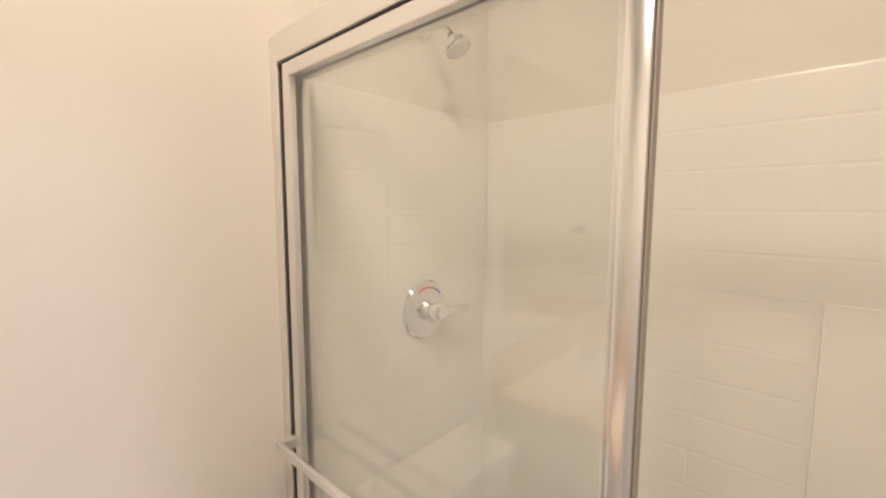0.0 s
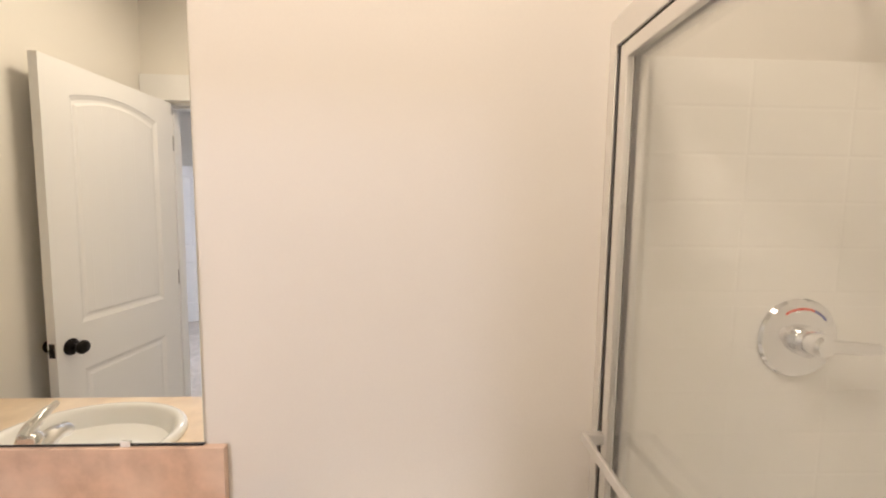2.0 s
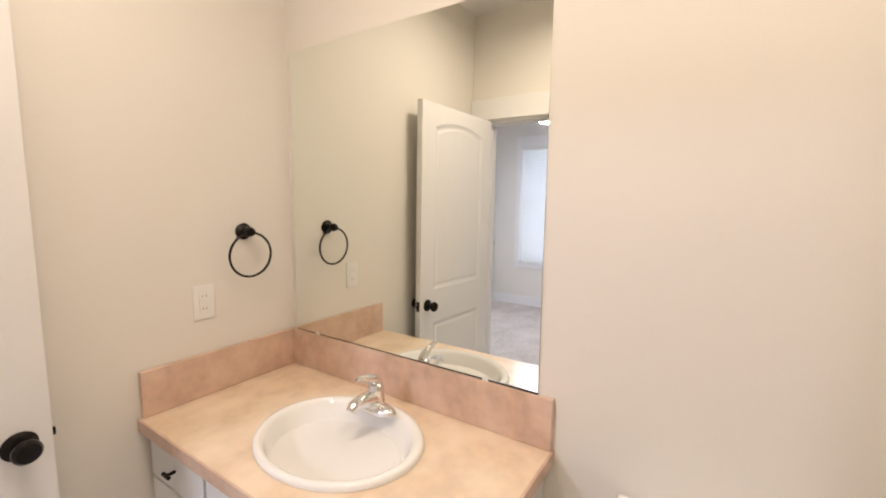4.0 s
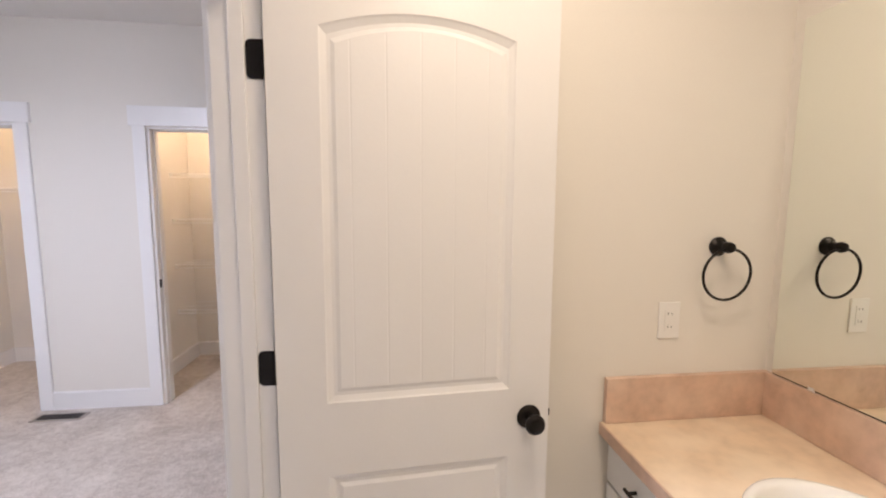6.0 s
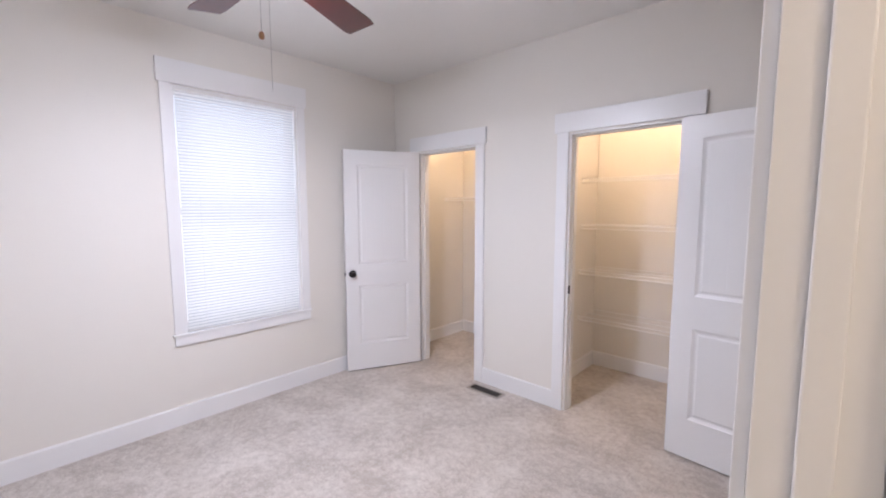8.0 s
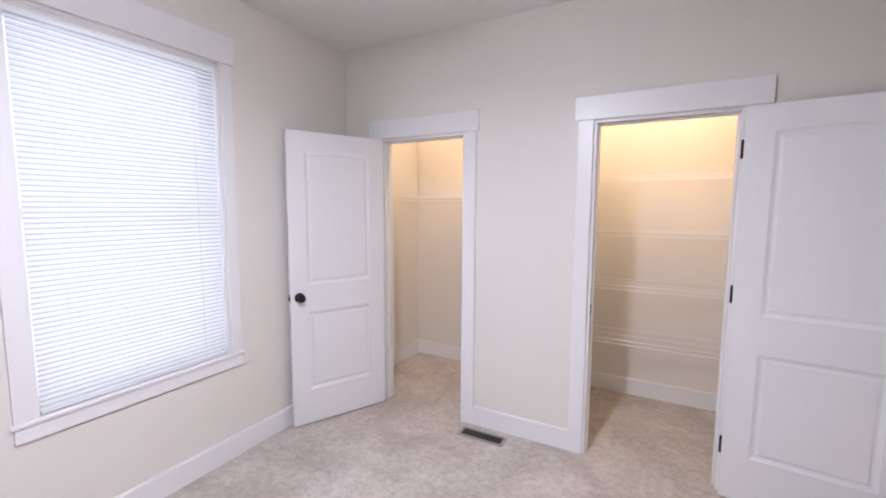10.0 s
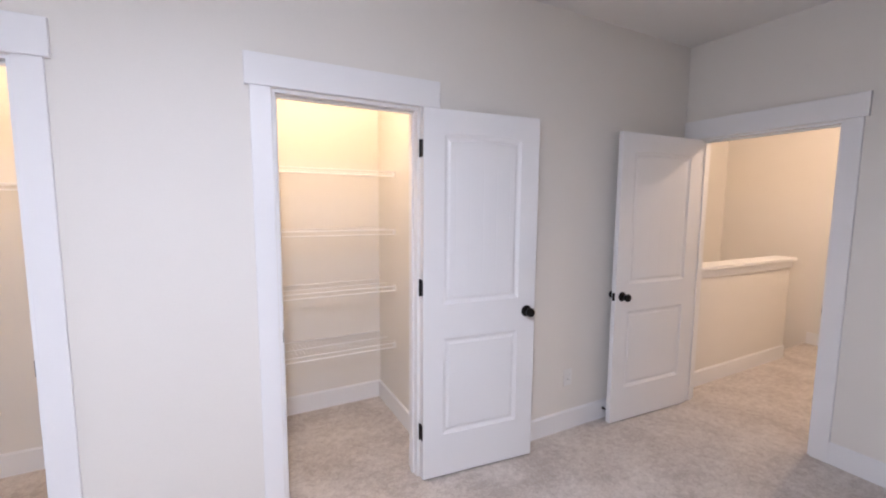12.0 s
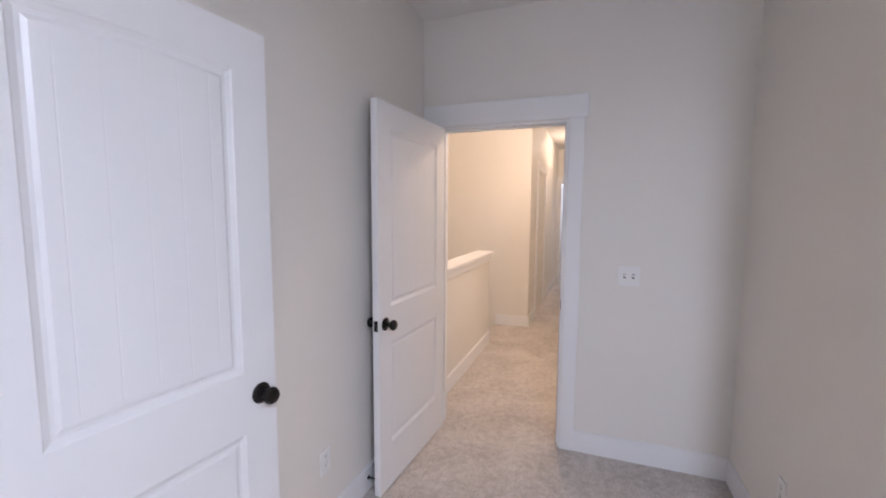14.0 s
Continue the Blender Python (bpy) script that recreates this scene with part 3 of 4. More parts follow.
# ---- bathroom ----
CT = 0.835                                        # countertop
ST = 0.980                                        # top of the backsplash
MIRROR_X, MIRROR_TURN, MIRROR_LEAN = -0.461, 0.0057, 0.005
VE = -0.156                                       # vanity's north end
VF = BW + 0.56                                    # countertop's front edge
top = thing("countertop", "peach travertine-pattern laminate vanity top", "countertop")
SX, SY, SA, SB = -0.180, -0.674, 0.210, 0.255     # basin centre and half axes
bm = bmesh.new()
n = 64
outer, inner = [], []
x0, x1, y0, y1 = BW + 0.002, VF, BS + 0.002, VE
for k in range(n):
    a = 2 * math.pi * k / n
    c, s = math.cos(a), math.sin(a)
    inner.append((SX + SA * 0.97 * c, SY + SB * 0.97 * s))
    f = min((x1 - SX) / c if c > 1e-6 else (x0 - SX) / c if c < -1e-6 else 9, (y1 - SY) / s if s > 1e-6 else (y0 - SY) / s if s < -1e-6 else 9)
    outer.append((SX + f * c, SY + f * s))
for cx, cy in ((x0, y0), (x1, y0), (x1, y1), (x0, y1)):
    k = min(range(n), key=lambda q: (outer[q][0] - cx) ** 2 + (outer[q][1] - cy) ** 2)
    outer[k] = (cx, cy)
rows = [[bm.verts.new((*p, z)) for p in ring] for ring, z in ((inner, CT - 0.03), (inner, CT), (outer, CT), (outer, CT - 0.038), (inner, CT - 0.03))]
for a, b in zip(rows, rows[1:]):
    for k in range(n):
        bm.faces.new([a[k], a[(k + 1) % n], b[(k + 1) % n], b[k]])
part("slab", bm, LAMINATE, top)
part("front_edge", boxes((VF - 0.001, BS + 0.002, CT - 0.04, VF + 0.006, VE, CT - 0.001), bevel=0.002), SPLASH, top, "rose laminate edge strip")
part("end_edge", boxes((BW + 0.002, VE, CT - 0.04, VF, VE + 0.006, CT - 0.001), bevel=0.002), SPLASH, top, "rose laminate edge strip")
bs = thing("backsplash", "rose travertine-pattern laminate backsplash along two walls", "backsplash")
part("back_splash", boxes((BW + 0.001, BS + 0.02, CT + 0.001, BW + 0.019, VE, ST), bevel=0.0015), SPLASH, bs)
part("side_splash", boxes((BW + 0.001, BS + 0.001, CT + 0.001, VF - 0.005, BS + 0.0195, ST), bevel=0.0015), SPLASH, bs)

van = thing("vanity_cabinet", "white bathroom vanity with drawers and small dark knobs", "cabinet")
part("body", boxes((BW + 0.003, BS + 0.003, 0.10, VF - 0.035, VE - 0.02, CT - 0.04), (BW + 0.003, BS + 0.003, 0.003, VF - 0.10, VE - 0.02, 0.10)), CABINET, van)
fx = VF - 0.035
for a, b, z0, z1, knob in ((BS + 0.02, BS + 0.33, 0.655, 0.785, True), (BS + 0.02, BS + 0.33, 0.40, 0.645, True), (BS + 0.02, BS + 0.33, 0.13, 0.39, True),
                           (BS + 0.345, BS + 0.71, 0.13, 0.785, True), (BS + 0.72, VE - 0.04, 0.13, 0.785, True)):
    front = part("drawer_front" if b < BS + 0.5 else "door", boxes((fx, a, z0, fx + 0.018, b, z1), bevel=0.004), CABINET, van)
    ky = (a + b) / 2 if b < BS + 0.5 else (b - 0.05 if b < BS + 0.75 else a + 0.05)
    kz = (z0 + z1) / 2 if b < BS + 0.5 else z1 - 0.08
    bm = tube(bmesh.new(), [(fx + 0.018, ky, kz), (fx + 0.04, ky, kz)], 0.005, 8)
    tube(bm, [(fx + 0.042, ky - 0.018, kz), (fx + 0.042, ky + 0.018, kz)], 0.0055, 8)
    part("knob", bm, BRONZE, front, "dark bronze T-shaped knob", True)

sink = thing("sink", "white oval drop-in china basin", "sink", pose(SX, SY, CT))
bm = bmesh.new()
prof = ((1.0, 0.001), (1.0, 0.008), (0.985, 0.0145), (0.955, 0.018), (0.92, 0.0175), (0.885, 0.013), (0.86, 0.004), (0.83, -0.014), (0.78, -0.04), (0.70, -0.072), (0.58, -0.102), (0.42, -0.126), (0.25, -0.140), (0.12, -0.145))
rings = []
for f, h in prof:
    ease = min(1.0, max(0.0, (0.94 - f) / 0.26))
    ease = ease * ease * (3 - 2 * ease)
    rings.append([bm.verts.new((0.022 * ease + f * SA * math.cos(a) * (1 - 0.05 * ease), f * SB * math.sin(a), h)) for a in (2 * math.pi * k / 72 for k in range(72))])
for a, b in zip(rings, rings[1:]):
    for k in range(72):
        bm.faces.new([a[k], a[(k + 1) % 72], b[(k + 1) % 72], b[k]])
part("basin", bm, CERAMIC, sink, "", True)
bm = lathe(bmesh.new(), [(0, -0.143), (0.019, -0.143), (0.026, -0.145), (0.03, -0.151)], Matrix.Translation((0.022, 0, 0.003)))
part("drain", bm, CHROME, sink, "chrome pop-up drain", True)
for dy in (-0.013, 0.013):
    part("overflow_hole", lathe(bmesh.new(), [(0, 0.002), (0.0055, 0.002), (0.0055, 0)], Matrix.Translation((0.1755, dy, -0.042)) @ pose(0, 0, 0, 0, -80, 0), 12), DARK, sink, "", True)

tap = thing("faucet", "polished chrome single-lever basin faucet on the sink rim", "faucet", pose(SX - 0.150, SY, CT + 0.0185))
bm = bmesh.new()
prof = [(0.0, 1.0), (0.006, 1.0), (0.014, 0.93), (0.020, 0.72), (0.024, 0.45)]
rings = []
for h, f in prof:
    rings.append([bm.verts.new((0.031 * f * math.cos(a), 0.080 * f * math.sin(a) if f > 0.5 else 0.05 * f * math.sin(a), h)) for a in (2 * math.pi * k / 36 for k in range(36))])
for a, b in zip(rings, rings[1:]):
    for k in range(36):
        bm.faces.new([a[k], a[(k + 1) % 36], b[(k + 1) % 36], b[k]])
bm.faces.new(rings[-1])
part("base", bm, CHROME, tap, "", True)
part("body", lathe(bmesh.new(), [(0.031, 0.014), (0.029, 0.03), (0.026, 0.055), (0.026, 0.072), (0.022, 0.083), (0.010, 0.090), (0, 0.091)]), CHROME, tap, "", True)
part("spout", tube(bmesh.new(), [(0.0, 0, 0.036), (0.03, 0, 0.044), (0.065, 0, 0.05), (0.094, 0, 0.047), (0.106, 0, 0.036)], [0.027, 0.025, 0.021, 0.018, 0.015], 16), CHROME, tap, "", True)
part("lever", tube(bmesh.new(), [(-0.016, 0, 0.086), (0.008, 0, 0.101), (0.04, 0, 0.116), (0.078, 0, 0.126)], [0.012, 0.015, 0.012, 0.007], 12), CHROME, tap, "", True)
part("lift_rod", tube(bmesh.new(), [(-0.024, 0, 0.012), (-0.024, 0, 0.06)], 0.0025, 6), CHROME, tap, "", True)

mir = thing("mirror", "large frameless wall mirror above the vanity", "mirror")
bm = boxes((BW + 0.0005, BS + 0.036, 0.985, BW + 0.009, -0.202, 2.052))
for v in bm.verts:
    if v.co.x > BW + 0.005:                       # the glass hangs slightly out of plumb on the uneven wall
        v.co.x = MIRROR_X - MIRROR_TURN * (v.co.y + 0.7) - MIRROR_LEAN * (v.co.z - 1.5)
part("glass", bm, MIRROR, mir)
part("edge_channel", boxes((BW + 0.001, BS + 0.036, 0.981, BW + 0.0098, -0.202, 0.9848)), RUBBER, mir, "dark channel under the mirror")
for y in (BS + 0.16, -0.36):
    part("clip", boxes((BW + 0.009, y - 0.010, 0.974, BW + 0.012, y + 0.010, 0.992), bevel=0.002), PLASTIC, mir, "clear plastic mirror clip")

ring = thing("towel_ring", "dark bronze towel ring on the wall beside the mirror", "towel ring", pose(-0.264, BS, 1.385))
part("post", lathe(bmesh.new(), [(0, 0), (0.029, 0), (0.030, 0.006), (0.026, 0.011), (0.017, 0.016), (0.014, 0.03), (0.016, 0.036), (0.018, 0.046), (0.014, 0.056), (0, 0.06)], pose(0, 0.0005, 0, -90)), BRONZE, ring, "", True)
bm = bmesh.new()
tube(bm, [(0.078 * math.sin(a), 0.046 + 0.004 * math.cos(a), -0.082 + 0.078 * math.cos(a)) for a in (2 * math.pi * k / 48 for k in range(48))], 0.0042, 8, True)
part("ring", bm, BRONZE, ring, "", True)


def outlet(m, label, rows, gangs=1):
    """Cover plate in local x-z on a wall, proud along local -y."""
    o = thing("light_switch" if rows == "toggle" else "outlet", label, "switch" if rows == "toggle" else "outlet", m)
    hw = 0.035 + 0.023 * (gangs - 1)
    part("plate", boxes((-hw, -0.006, -0.0575, hw, 0.0005, 0.0575), bevel=0.0025), PLASTIC, o)
    for g in range(gangs):
        cx = (g - (gangs - 1) / 2) * 0.046
        if rows == "duplex":
            for z in (-0.02, 0.02):
                part("socket", boxes((cx - 0.0165, -0.008, z - 0.0135, cx + 0.0165, -0.0055, z + 0.0135), bevel=0.003), PLASTIC, o)
                for s in (-0.006, 0.006):
                    part("slot", boxes((cx + s - 0.001, -0.0086, z - 0.002, cx + s + 0.001, -0.0078, z + 0.007)), DARK, o)
        elif rows == "toggle":
            part("slot", boxes((cx - 0.006, -0.0066, -0.013, cx + 0.006, -0.0058, 0.013)), DARK, o, "grey switch slot")
            part("toggle", boxes((cx - 0.0045, -0.017, -0.003, cx + 0.0045, -0.0066, 0.010), bevel=0.002), PLASTIC, o)
        else:
            part("insert", boxes((cx - 0.0165, -0.0080, -0.033, cx + 0.0165, -0.0055, 0.033), bevel=0.002), PLASTIC, o)
            for z in (-0.0045, 0.0045):
                part("button", boxes((cx - 0.008, -0.0098, z - 0.0033, cx + 0.008, -0.0078, z + 0.0033), bevel=0.001), PLASTIC, o)
            for z in (-0.021, 0.021):
                for sx in (-0.006, 0.006):
                    part("slot", boxes((cx + sx - 0.0009, -0.0086, z - 0.003, cx + sx + 0.0009, -0.0078, z + 0.004)), DARK, o)
    return o


NORTHWARD = pose(0, 0, 0, 0, 0, 180)
outlet(Matrix.Translation((-0.115, BS, 1.155)) @ NORTHWARD, "white outlet plate with two test buttons on the bathroom wall", "gfci")
outlet(Matrix.Translation((RW, -1.995, 1.13)) @ pose(0, 0, 0, 0, 0, 90), "white double toggle switch plate beside the hall door", "toggle", 2)
outlet(Matrix.Translation((0.62, RS, 0.375)) @ NORTHWARD, "white wall outlet between the open doors", "duplex")
outlet(Matrix.Translation((0.14, RA, 0.375)), "white wall outlet low on the alcove wall", "duplex")

# shower
srd = thing("shower_surround", "glossy almond acrylic shower surround with an embossed tile pattern", "shower", kind="structure")
sx0, sx1, sy0, sy1, st = BW + 0.001, BE - 0.001, SHY + 0.055, BN - 0.001, 1.79
part("back_panel", boxes((sx0 + 0.010, sy1 - 0.010, 0.38, sx1 - 0.010, sy1, st), bevel=0.003), FIBRE, srd)
part("end_panel", boxes((sx0, sy0, 0.38, sx0 + 0.010, sy1, st), bevel=0.003), FIBRE, srd)
part("end_panel", boxes((sx1 - 0.010, sy0, 0.38, sx1, sy1, st), bevel=0.003), FIBRE, srd)
for xa, xb in ((sx0 + 0.01, -0.02), (0.40, sx1 - 0.01)):
    part("shelf_block", boxes((xa, sy1 - 0.022, 0.38, xb, sy1 - 0.0105, 1.318), bevel=0.005), FIBRE, srd, "", True)
tile_meshes = {}


def tile(w, h, m, axis):
    key = (round(w, 3), round(h, 3), axis)
    if key not in tile_meshes:
        g = 0.0012
        bm = bmesh.new()
        lo = [(g, g), (w - g, g), (w - g, h - g), (g, h - g)]
        hi = [(g + 0.004, g + 0.004), (w - g - 0.004, g + 0.004), (w - g - 0.004, h - g - 0.004), (g + 0.004, h - g - 0.004)]
        put = (lambda a, z, d: (a, -d, z)) if axis == "x" else (lambda a, z, d: (d, a, z))
        va, vb = [bm.verts.new(put(a, z, 0)) for a, z in lo], [bm.verts.new(put(a, z, 0.00045)) for a, z in hi]
        for k in range(4):
            bm.faces.new([va[k], va[(k + 1) % 4], vb[(k + 1) % 4], vb[k]])
        bm.faces.new(vb)
        tile_meshes[key] = made("tile", bm, FIBRE)
    t = new("tile", tile_meshes[key])
    t.parent = srd
    t.matrix_world = m


rows_z = [(1.79 - 0.0955 * (k + 1), 0.0955) for k in range(5)] + [(1.285 - 0.0955 * (k + 1), 0.0955) for k in range(7)]
for z, h in rows_z:
    w = (sx1 - sx0 - 0.02) / 7
    for k in range(7):
        if z < 1.28 and not -0.05 < sx0 + 0.01 + w * (k + 0.5) < 0.42:
            continue
        tile(w, h, Matrix.Translation((sx0 + 0.010 + w * k, sy1 - 0.0101, z)), "x")
    w = (sy1 - sy0 - 0.01) / 3
    for k in range(3):
        tile(w, h, Matrix.Translation((sx0 + 0.0101, sy0 + w * k, z)), "y")
tub = thing("bathtub", "white bathtub under the shower surround", "bathtub")
part("tub_shell", boxes((BW + 0.002, SHY - 0.04, 0.003, BE - 0.002, SHY + 0.06, 0.37), (BW + 0.002, SHY + 0.06, 0.003, BE - 0.002, BN - 0.002, 0.12), (BW + 0.002, BN - 0.08, 0.12, BE - 0.002, BN - 0.002, 0.37),
                        (BW + 0.002, SHY + 0.06, 0.12, BW + 0.09, BN - 0.08, 0.37), (BE - 0.09, SHY + 0.06, 0.12, BE - 0.002, BN - 0.08, 0.37), bevel=0.012), CERAMIC, tub)

shd = thing("shower_door", "aluminium-framed sliding glass shower door with a towel bar", "shower door")
ty = SHY
part("wall_jamb", boxes((BW + 0.001, ty - 0.025, 0.372, BW + 0.029, ty + 0.03, 1.852), bevel=0.003), STEEL, shd)
part("wall_jamb", boxes((BE - 0.036, ty - 0.025, 0.372, BE - 0.001, ty + 0.03, 1.852), bevel=0.004), STEEL, shd)
part("top_rail", boxes((BW + 0.029, ty - 0.027, 1.797, BE - 0.036, ty + 0.035, 1.853), bevel=0.004), STEEL, shd)
part("bottom_track", boxes((BW + 0.029, ty - 0.03, 0.371, BE - 0.036, ty + 0.035, 0.40), bevel=0.003), STEEL, shd)
for yy, xa, xb, outer_one in ((ty - 0.014, BW + 0.047, 0.263, True), (ty + 0.016, BW + 0.052, 0.247, False)):
    p = part("sliding_panel", boxes((xa + 0.012, yy - 0.003, 0.42, xb - 0.012, yy + 0.003, 1.775)), GLASS, shd, "clear glass sliding panel")
    p.visible_shadow = False
    part("left_stile", boxes((xa, yy - 0.010, 0.405, xa + 0.026, yy + 0.010, 1.792), bevel=0.004), STEEL, p)
    part("right_stile", boxes((xb - 0.027, yy - 0.012, 0.405, xb, yy + 0.012, 1.792), bevel=0.007), POLISHED, p, "bright polished aluminium edge stile", True)
    part("top_stile", boxes((xa + 0.026, yy - 0.010, 1.764, xb - 0.027, yy + 0.010, 1.792), bevel=0.003), STEEL, p)
    part("bottom_stile", boxes((xa + 0.026, yy - 0.010, 0.405, xb - 0.027, yy + 0.010, 0.43), bevel=0.003), STEEL, p)
    part("gasket", boxes((BW + 0.0295, yy - 0.004, 0.405, xa - 0.0005, yy + 0.004, 1.796)), RUBBER, p, "black rubber gasket")
    if outer_one:
        part("gasket", boxes((xa, yy - 0.008, 1.7925, xb, yy + 0.008, 1.7968)), RUBBER, p, "black seal under the rail")
        part("edge_seal", boxes((xb + 0.0003, yy - 0.006, 0.41, xb + 0.0022, yy + 0.006, 1.785)), GREYSEAL, p, "grey rubber edge seal")
        for x in (xa + 0.004, xb - 0.02):
            part("bracket", boxes((x - 0.006, yy - 0.046, 1.004, x + 0.012, yy - 0.010, 1.027), bevel=0.003), STEEL, p)
        part("towel_bar", boxes((xa - 0.002, yy - 0.052, 1.005, xb - 0.008, yy - 0.042, 1.026), bevel=0.004), STEEL, p, "aluminium towel bar")

valve = thing("shower_valve", "chrome shower valve with a lever and a red and blue arc", "shower valve", pose(BW + 0.0135, 1.062, 1.215, 0, 90, 0))
part("escutcheon", lathe(bmesh.new(), [(0, 0), (0.086, 0), (0.087, 0.004), (0.082, 0.010), (0.055, 0.014), (0.04, 0.016), (0, 0.018)]), CHROME, valve, "", True)
part("hub", lathe(bmesh.new(), [(0.034, 0.012), (0.033, 0.034), (0.027, 0.040), (0.024, 0.066), (0.018, 0.072), (0, 0.073)]), CHROME, valve, "", True)
part("lever", tube(bmesh.new(), [(0.0, 0.0, 0.055), (0.002, 0.04, 0.058), (0.004, 0.08, 0.062), (0.006, 0.115, 0.062)], [0.016, 0.014, 0.014, 0.012], 12), CHROME, valve, "", True)
for a0, a1, mt in ((178, 235, RED), (148, 178, BLUE)):
    bm = bmesh.new()
    pr = None
    for k in range(9):
        a = radians(a0 - 20 + (a1 - a0) * k / 8)
        row = [bm.verts.new((r * math.cos(a), r * math.sin(a), 0.0125 + (0.068 - r) * 0.06)) for r in (0.060, 0.068)]
        if pr:
            bm.faces.new([pr[0], pr[1], row[1], row[0]])
        pr = row
    part("temperature_arc", bm, mt, valve, "printed temperature arc")
head = thing("wall_shower", "white and chrome shower head on a bent wall arm", "shower")
part("arm", tube(bmesh.new(), [(BW + 0.002, 1.07, 2.0), (BW + 0.05, 1.07, 2.005), (BW + 0.085, 1.07, 1.985), (BW + 0.105, 1.07, 1.96)], 0.009, 10), CHROME, head, "", True)
part("flange", lathe(bmesh.new(), [(0.03, 0), (0.028, 0.006), (0.012, 0.012)], Matrix.Translation((BW + 0.0005, 1.07, 2.0)) @ pose(0, 0, 0, 0, 90, 0)), CHROME, head, "", True)
part("rose", lathe(bmesh.new(), [(0.010, 0.02), (0.013, 0.008), (0.024, 0.0), (0.033, -0.006), (0.036, -0.012), (0.036, -0.022), (0.032, -0.025)], Matrix.Translation((BW + 0.118, 1.07, 1.937)) @ pose(0, 0, 0, 0, -32, 0)), CHROME, head, "chrome spray head", True)
part("spray_face", lathe(bmesh.new(), [(0.0315, -0.0235), (0.029, -0.027), (0.012, -0.028), (0.010, -0.0265), (0, -0.0265)], Matrix.Translation((BW + 0.118, 1.07, 1.937)) @ pose(0, 0, 0, 0, -32, 0)), PLASTIC, head, "white plastic spray face", True)

wc = thing("toilet", "white china toilet with a closed lid beside the vanity", "toilet", pose(BW, 0.24, 0.002))
part("tank", boxes((0.012, -0.215, 0.39, 0.20, 0.215, 0.745), bevel=0.022), CERAMIC, wc, "", True)
part("tank_lid", boxes((0.006, -0.225, 0.746, 0.212, 0.225, 0.785), bevel=0.012), CERAMIC, wc, "", True)
part("flush_handle", tube(bmesh.new(), [(0.205, -0.15, 0.68), (0.222, -0.15, 0.68), (0.226, -0.11, 0.672), (0.226, -0.08, 0.668)], 0.007, 8), CHROME, wc, "", True)


def bowl_ring(bm, cx, ax, ay, z):
    return [bm.verts.new((cx + ax * math.cos(a) * (1.12 if math.cos(a) > 0 else 0.92), ay * math.sin(a), z)) for a in (2 * math.pi * k / 40 for k in range(40))]


for nm, prof in (("bowl", ((0.34, 0.13, 0.10, 0.0), (0.34, 0.14, 0.105, 0.06), (0.36, 0.15, 0.11, 0.18), (0.40, 0.20, 0.16, 0.30), (0.42, 0.225, 0.18, 0.37), (0.42, 0.23, 0.185, 0.39))),
                 ("seat_lid", ((0.42, 0.225, 0.182, 0.392), (0.42, 0.232, 0.188, 0.40), (0.42, 0.232, 0.188, 0.425), (0.42, 0.222, 0.178, 0.434), (0.42, 0.10, 0.08, 0.438)))):
    bm = bmesh.new()
    rg = [bowl_ring(bm, *p) for p in prof]
    for a, b in zip(rg, rg[1:]):
        for k in range(40):
            bm.faces.new([a[k], a[(k + 1) % 40], b[(k + 1) % 40], b[k]])
    bm.faces.new(rg[0][::-1])
    bm.faces.new(rg[-1])
    part(nm, bm, CERAMIC, wc, "", True)
part("foot", boxes((0.10, -0.09, 0.0, 0.36, 0.09, 0.38), bevel=0.02), CERAMIC, wc, "", True)

# ---- closets ----


def wire_shelf(x0, x1, z, depth, label, rod=False):
    """Ventilated wire shelf on the closet's back wall."""
    s = thing("wire_shelf", label, "shelf", group="closet shelves")
    yb, yf = CB + 0.012, CB + depth
    for y, zz, r, nm in ((yb, z, 0.003, "back_rod"), ((yb + yf) / 2, z - 0.003, 0.003, "middle_rod"), (yf, z, 0.0045, "front_rod"), (yf + 0.002, z - 0.03, 0.0045, "lip_rod")):
        part(nm, tube(bmesh.new(), [(x0 + 0.006, y, zz), (x1 - 0.006, y, zz)], r, 6), WIRE, s)
    x = x0 + 0.02
    bm = bmesh.new()
    while x < x1 - 0.012:
        tube(bm, [(x, yb, z + 0.004), (x, yf, z + 0.004), (x, yf + 0.004, z - 0.004), (x, yf + 0.004, z - 0.03)], 0.0007, 4)
        x += 0.0254
    tagged(part("wire_grid", bm, WIRE, s), kind="stuff")
    for x, d in ((x0, 1), (x1, -1)):
        part("end_bracket", boxes((min(x, x + d * 0.008), yf - 0.03, z - 0.036, max(x, x + d * 0.008), yf + 0.014, z + 0.008), bevel=0.003), PLASTIC, s, "white plastic wall bracket")
    if rod:
        part("hanging_rod", tube(bmesh.new(), [(x0 + 0.006, yf - 0.02, z - 0.055), (x1 - 0.006, yf - 0.02, z - 0.055)], 0.006, 8), WIRE, s)
    return s


for z in (1.775, 1.37, 0.965, 0.545):
    wire_shelf(1.60, 2.69, z, 0.345, "white vinyl-coated wire shelf, empty, in the narrow closet")
wire_shelf(2.80, RE, 1.635, 0.32, "white vinyl-coated wire shelf with hanging rod, empty, in the wide closet")

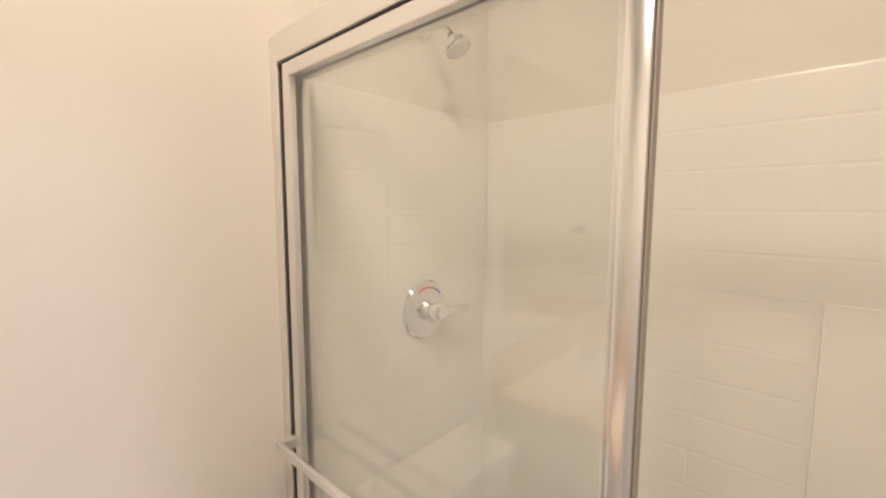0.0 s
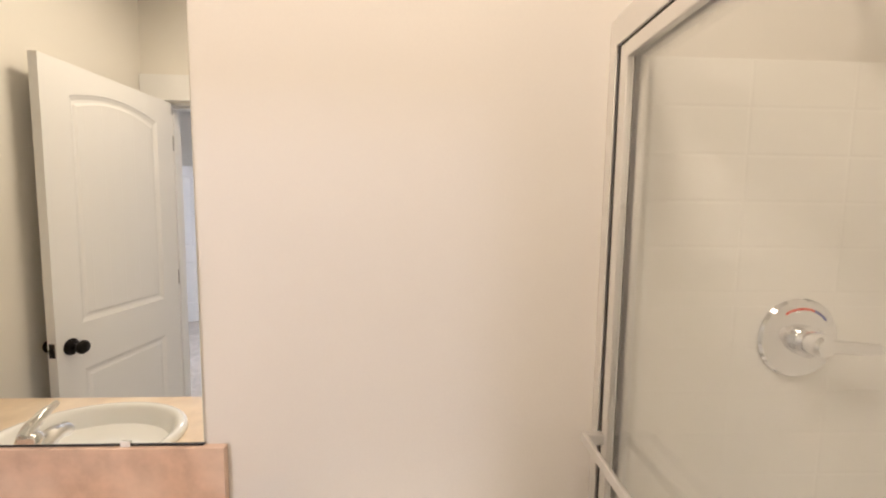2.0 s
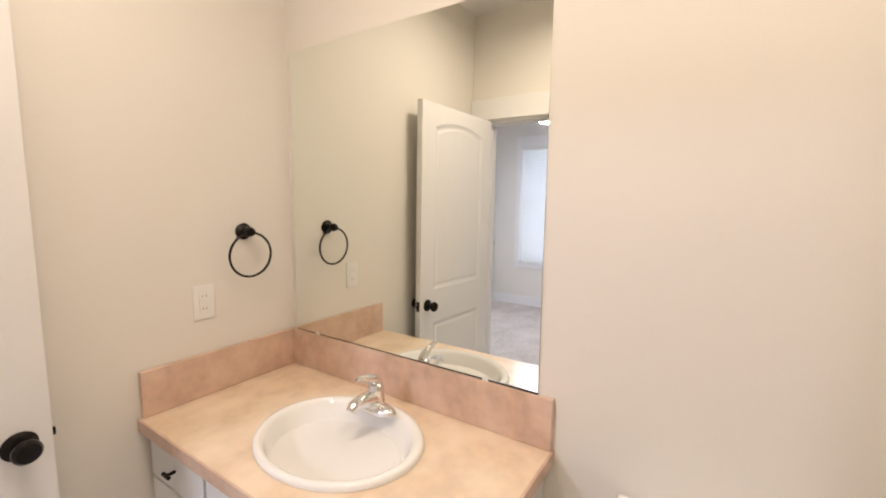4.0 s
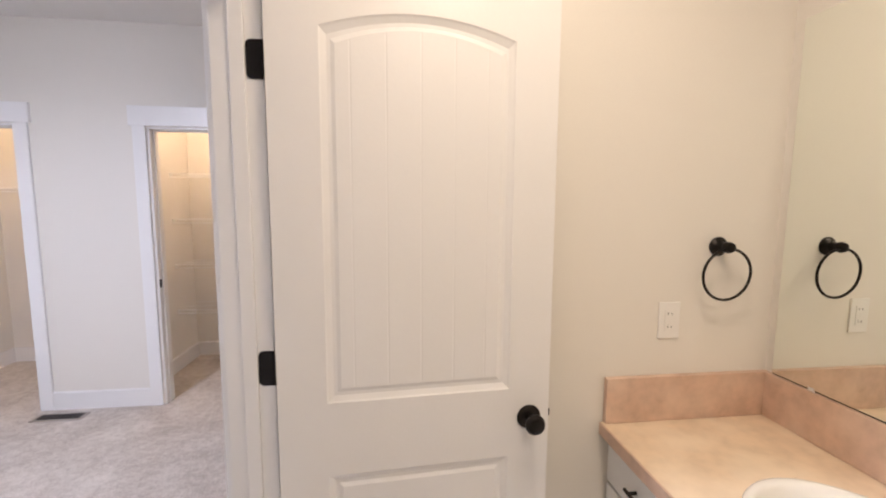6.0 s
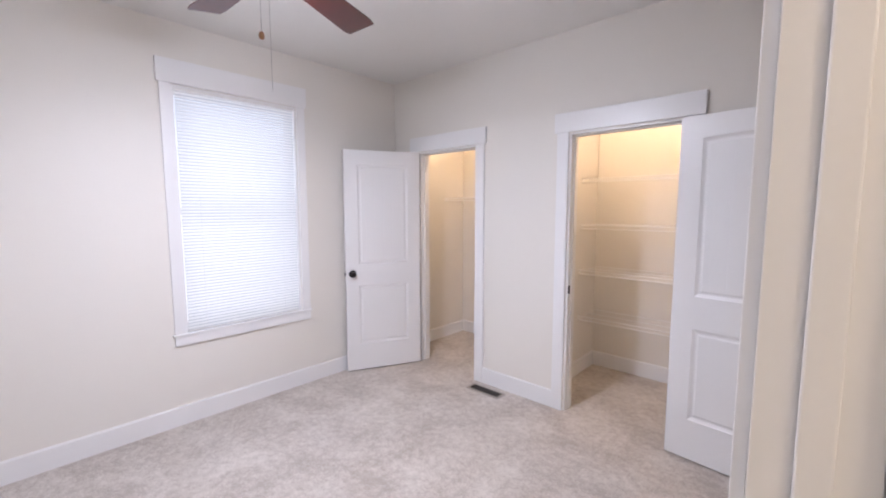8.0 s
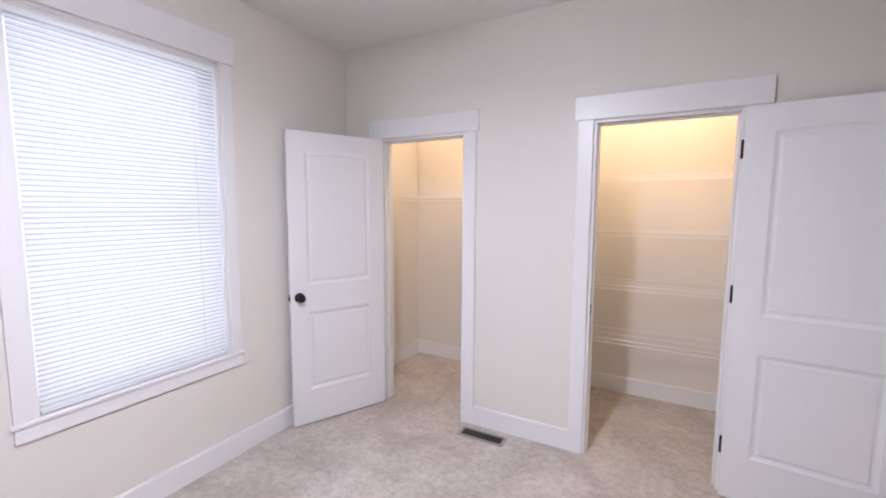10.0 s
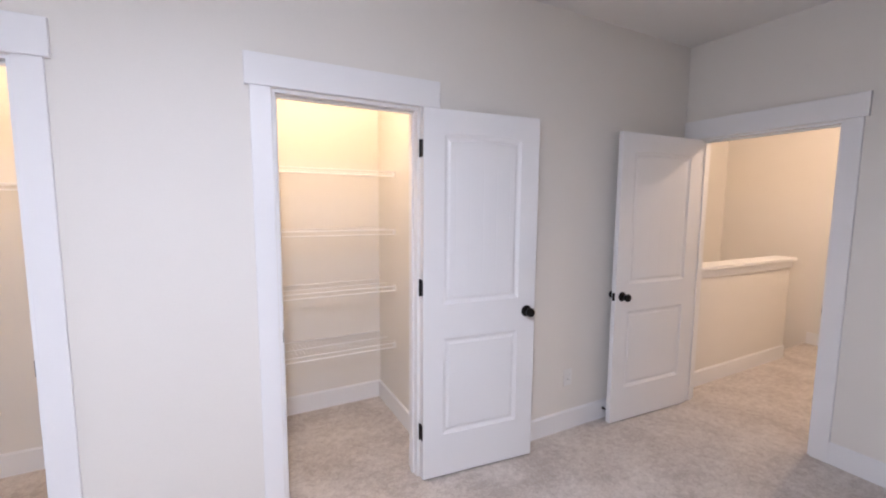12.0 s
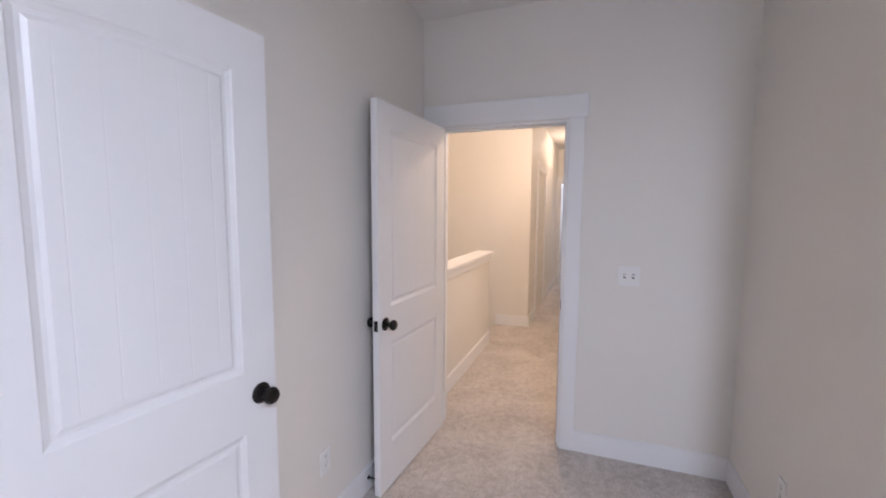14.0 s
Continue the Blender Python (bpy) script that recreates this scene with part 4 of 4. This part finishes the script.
# ---- bedroom ----
reg = thing("floor_register", "dark metal floor register with a tan rim set in the carpet", "floor vent")
part("rim", boxes((2.925, -3.22, 0.0, 3.25, -3.205, 0.007), (2.925, -3.127, 0.0, 3.25, -3.112, 0.007), (2.925, -3.205, 0.0, 2.945, -3.127, 0.007), (3.23, -3.205, 0.0, 3.25, -3.127, 0.007)), TAN, reg, "tan enamel rim")
part("well", boxes((2.945, -3.205, 0.0005, 3.23, -3.127, 0.0015)), DARK, reg)
for k in range(22):
    part("louvre", boxes((2.951 + k * 0.0126, -3.205, 0.002, 2.9555 + k * 0.0126, -3.127, 0.006)), REGISTER, reg)
part("divider", boxes((2.945, -3.168, 0.002, 3.23, -3.163, 0.0065)), REGISTER, reg)


vent = thing("ceiling_vent", "white painted metal ceiling register close to the wall", "ceiling vent", pose(-0.405, -2.055, TOP))
part("backing", boxes((-0.075, -0.20, -0.002, 0.075, 0.20, -0.0005)), PLASTIC, vent)
part("frame", boxes((-0.092, -0.215, -0.012, -0.070, 0.215, 0.0), (0.070, -0.215, -0.012, 0.092, 0.215, 0.0), (-0.070, -0.215, -0.012, 0.070, -0.193, 0.0), (-0.070, 0.193, -0.012, 0.070, 0.215, 0.0), bevel=0.002), TRIM, vent)
for k in range(9):
    bm = boxes((-0.0075, -0.193, -0.0008, 0.0075, 0.193, 0.0008))
    bmesh.ops.transform(bm, matrix=Matrix.Translation((-0.060 + 0.015 * k, 0, -0.008)) @ pose(0, 0, 0, 0, 35, 0), verts=bm.verts)
    part("slat", bm, TRIM, vent)


def door_stop(x, y, ang, label):
    d = thing("door_stop", label, "door stop", pose(x, y, 0.075, 0, 0, ang))
    part("flange", lathe(bmesh.new(), [(0, 0), (0.011, 0), (0.011, 0.003), (0.005, 0.006), (0, 0.006)], pose(0, 0, 0, 0, 90, 0), 14), BRONZE, d, "", True)
    part("post", tube(bmesh.new(), [(0.004, 0, 0), (0.06, 0, 0)], 0.0038, 8), BRONZE, d, "", True)
    part("tip", lathe(bmesh.new(), [(0, 0.058), (0.009, 0.058), (0.0105, 0.064), (0.009, 0.072), (0, 0.073)], pose(0, 0, 0, 0, 90, 0), 14), RUBBER, d, "", True)


door_stop(0.27, RS + 0.0145, 90, "dark bronze door stop on the baseboard behind the hall door")
door_stop(RE - 0.0145, -2.69, 180, "dark bronze door stop on the baseboard beside the window")

FX, FY = 2.75, -1.31
fan = thing("ceiling_fan", "ceiling fan with mahogany blades, bronze motor and lit frosted bowl", "ceiling fan", pose(FX, FY, TOP))
part("canopy", lathe(bmesh.new(), [(0.07, 0), (0.07, -0.02), (0.05, -0.05), (0.016, -0.06)]), BRONZE, fan, "", True)
part("downrod", tube(bmesh.new(), [(0, 0, -0.04), (0, 0, -0.14)], 0.012, 12), BRONZE, fan, "", True)
part("motor", lathe(bmesh.new(), [(0.014, -0.13), (0.06, -0.14), (0.12, -0.165), (0.13, -0.19), (0.13, -0.235), (0.11, -0.255), (0.06, -0.262), (0.05, -0.272), (0.085, -0.282), (0.0, -0.284)]), BRONZE, fan, "", True)
part("light_bowl", lathe(bmesh.new(), [(0.11, -0.281), (0.122, -0.286), (0.120, -0.305), (0.102, -0.335), (0.060, -0.358), (0.014, -0.367), (0, -0.367)], None, 36), FANBULB, fan, "frosted glass light bowl, lit", True)
part("finial", lathe(bmesh.new(), [(0.012, -0.364), (0.017, -0.370), (0.011, -0.382), (0, -0.386)]), BRONZE, fan, "", True)
A0 = math.degrees(math.atan2(-1.93 - FY, 2.955 - FX))
bm = bmesh.new()
NB = 10
edge = []
for k in range(NB + 1):
    f = k / NB
    edge.append((0.20 + 0.445 * f, 0.064 + 0.02 * f - (0.01 * max(0, (f - 0.9) / 0.1) ** 2)))
for zz in (0.0, 0.006):
    vs = [[bm.verts.new((r, s * w, zz - s * w * 0.2)) for s in (-1, 1)] for r, w in edge]
    for a, b in zip(vs, vs[1:]):
        bm.faces.new([a[0], a[1], b[1], b[0]])
bm.verts.ensure_lookup_table()
half = len(bm.verts) // 2
rim = [2 * k for k in range(NB + 1)] + [2 * k + 1 for k in range(NB, -1, -1)]
for a, b in zip(rim, rim[1:] + rim[:1]):
    bm.faces.new([bm.verts[a], bm.verts[b], bm.verts[half + b], bm.verts[half + a]])
blade_mesh = made("blade", bm, MAHOGANY)
iron_mesh = made("blade_iron", boxes((0.10, -0.018, -0.008, 0.27, 0.018, -0.002), bevel=0.002), BRONZE)
for k in range(5):
    b = new("blade", blade_mesh)
    b.parent, b.matrix_local = fan, pose(0, 0, -0.268, 0, 0, A0 + 4 + 72 * k)
    i = new("blade_iron", iron_mesh)
    i.parent = b
for dx, dy, low, bead in ((-0.12, 0.115, -0.60, True), (-0.115, 0.08, -0.79, False)):
    ch = part("pull_chain", tube(bmesh.new(), [(dx * 0.4, dy * 0.4, -0.262), (dx, dy, -0.28), (dx, dy, low)], 0.0008, 5), CHAIN, fan, "thin metal pull chain")
    if bead:
        part("bead", lathe(bmesh.new(), [(0, 0), (0.008, 0.004), (0.011, 0.014), (0.008, 0.026), (0, 0.03)], Matrix.Translation((dx, dy, low - 0.02)), 14), WOODBEAD, ch, "turned wooden pull bead", True)
lamp("fan_bulb", "AREA", look((FX, FY, TOP - 0.392), (FX, FY, 0)), FAN_W, (1.0, 0.98, 0.97), 0.17)
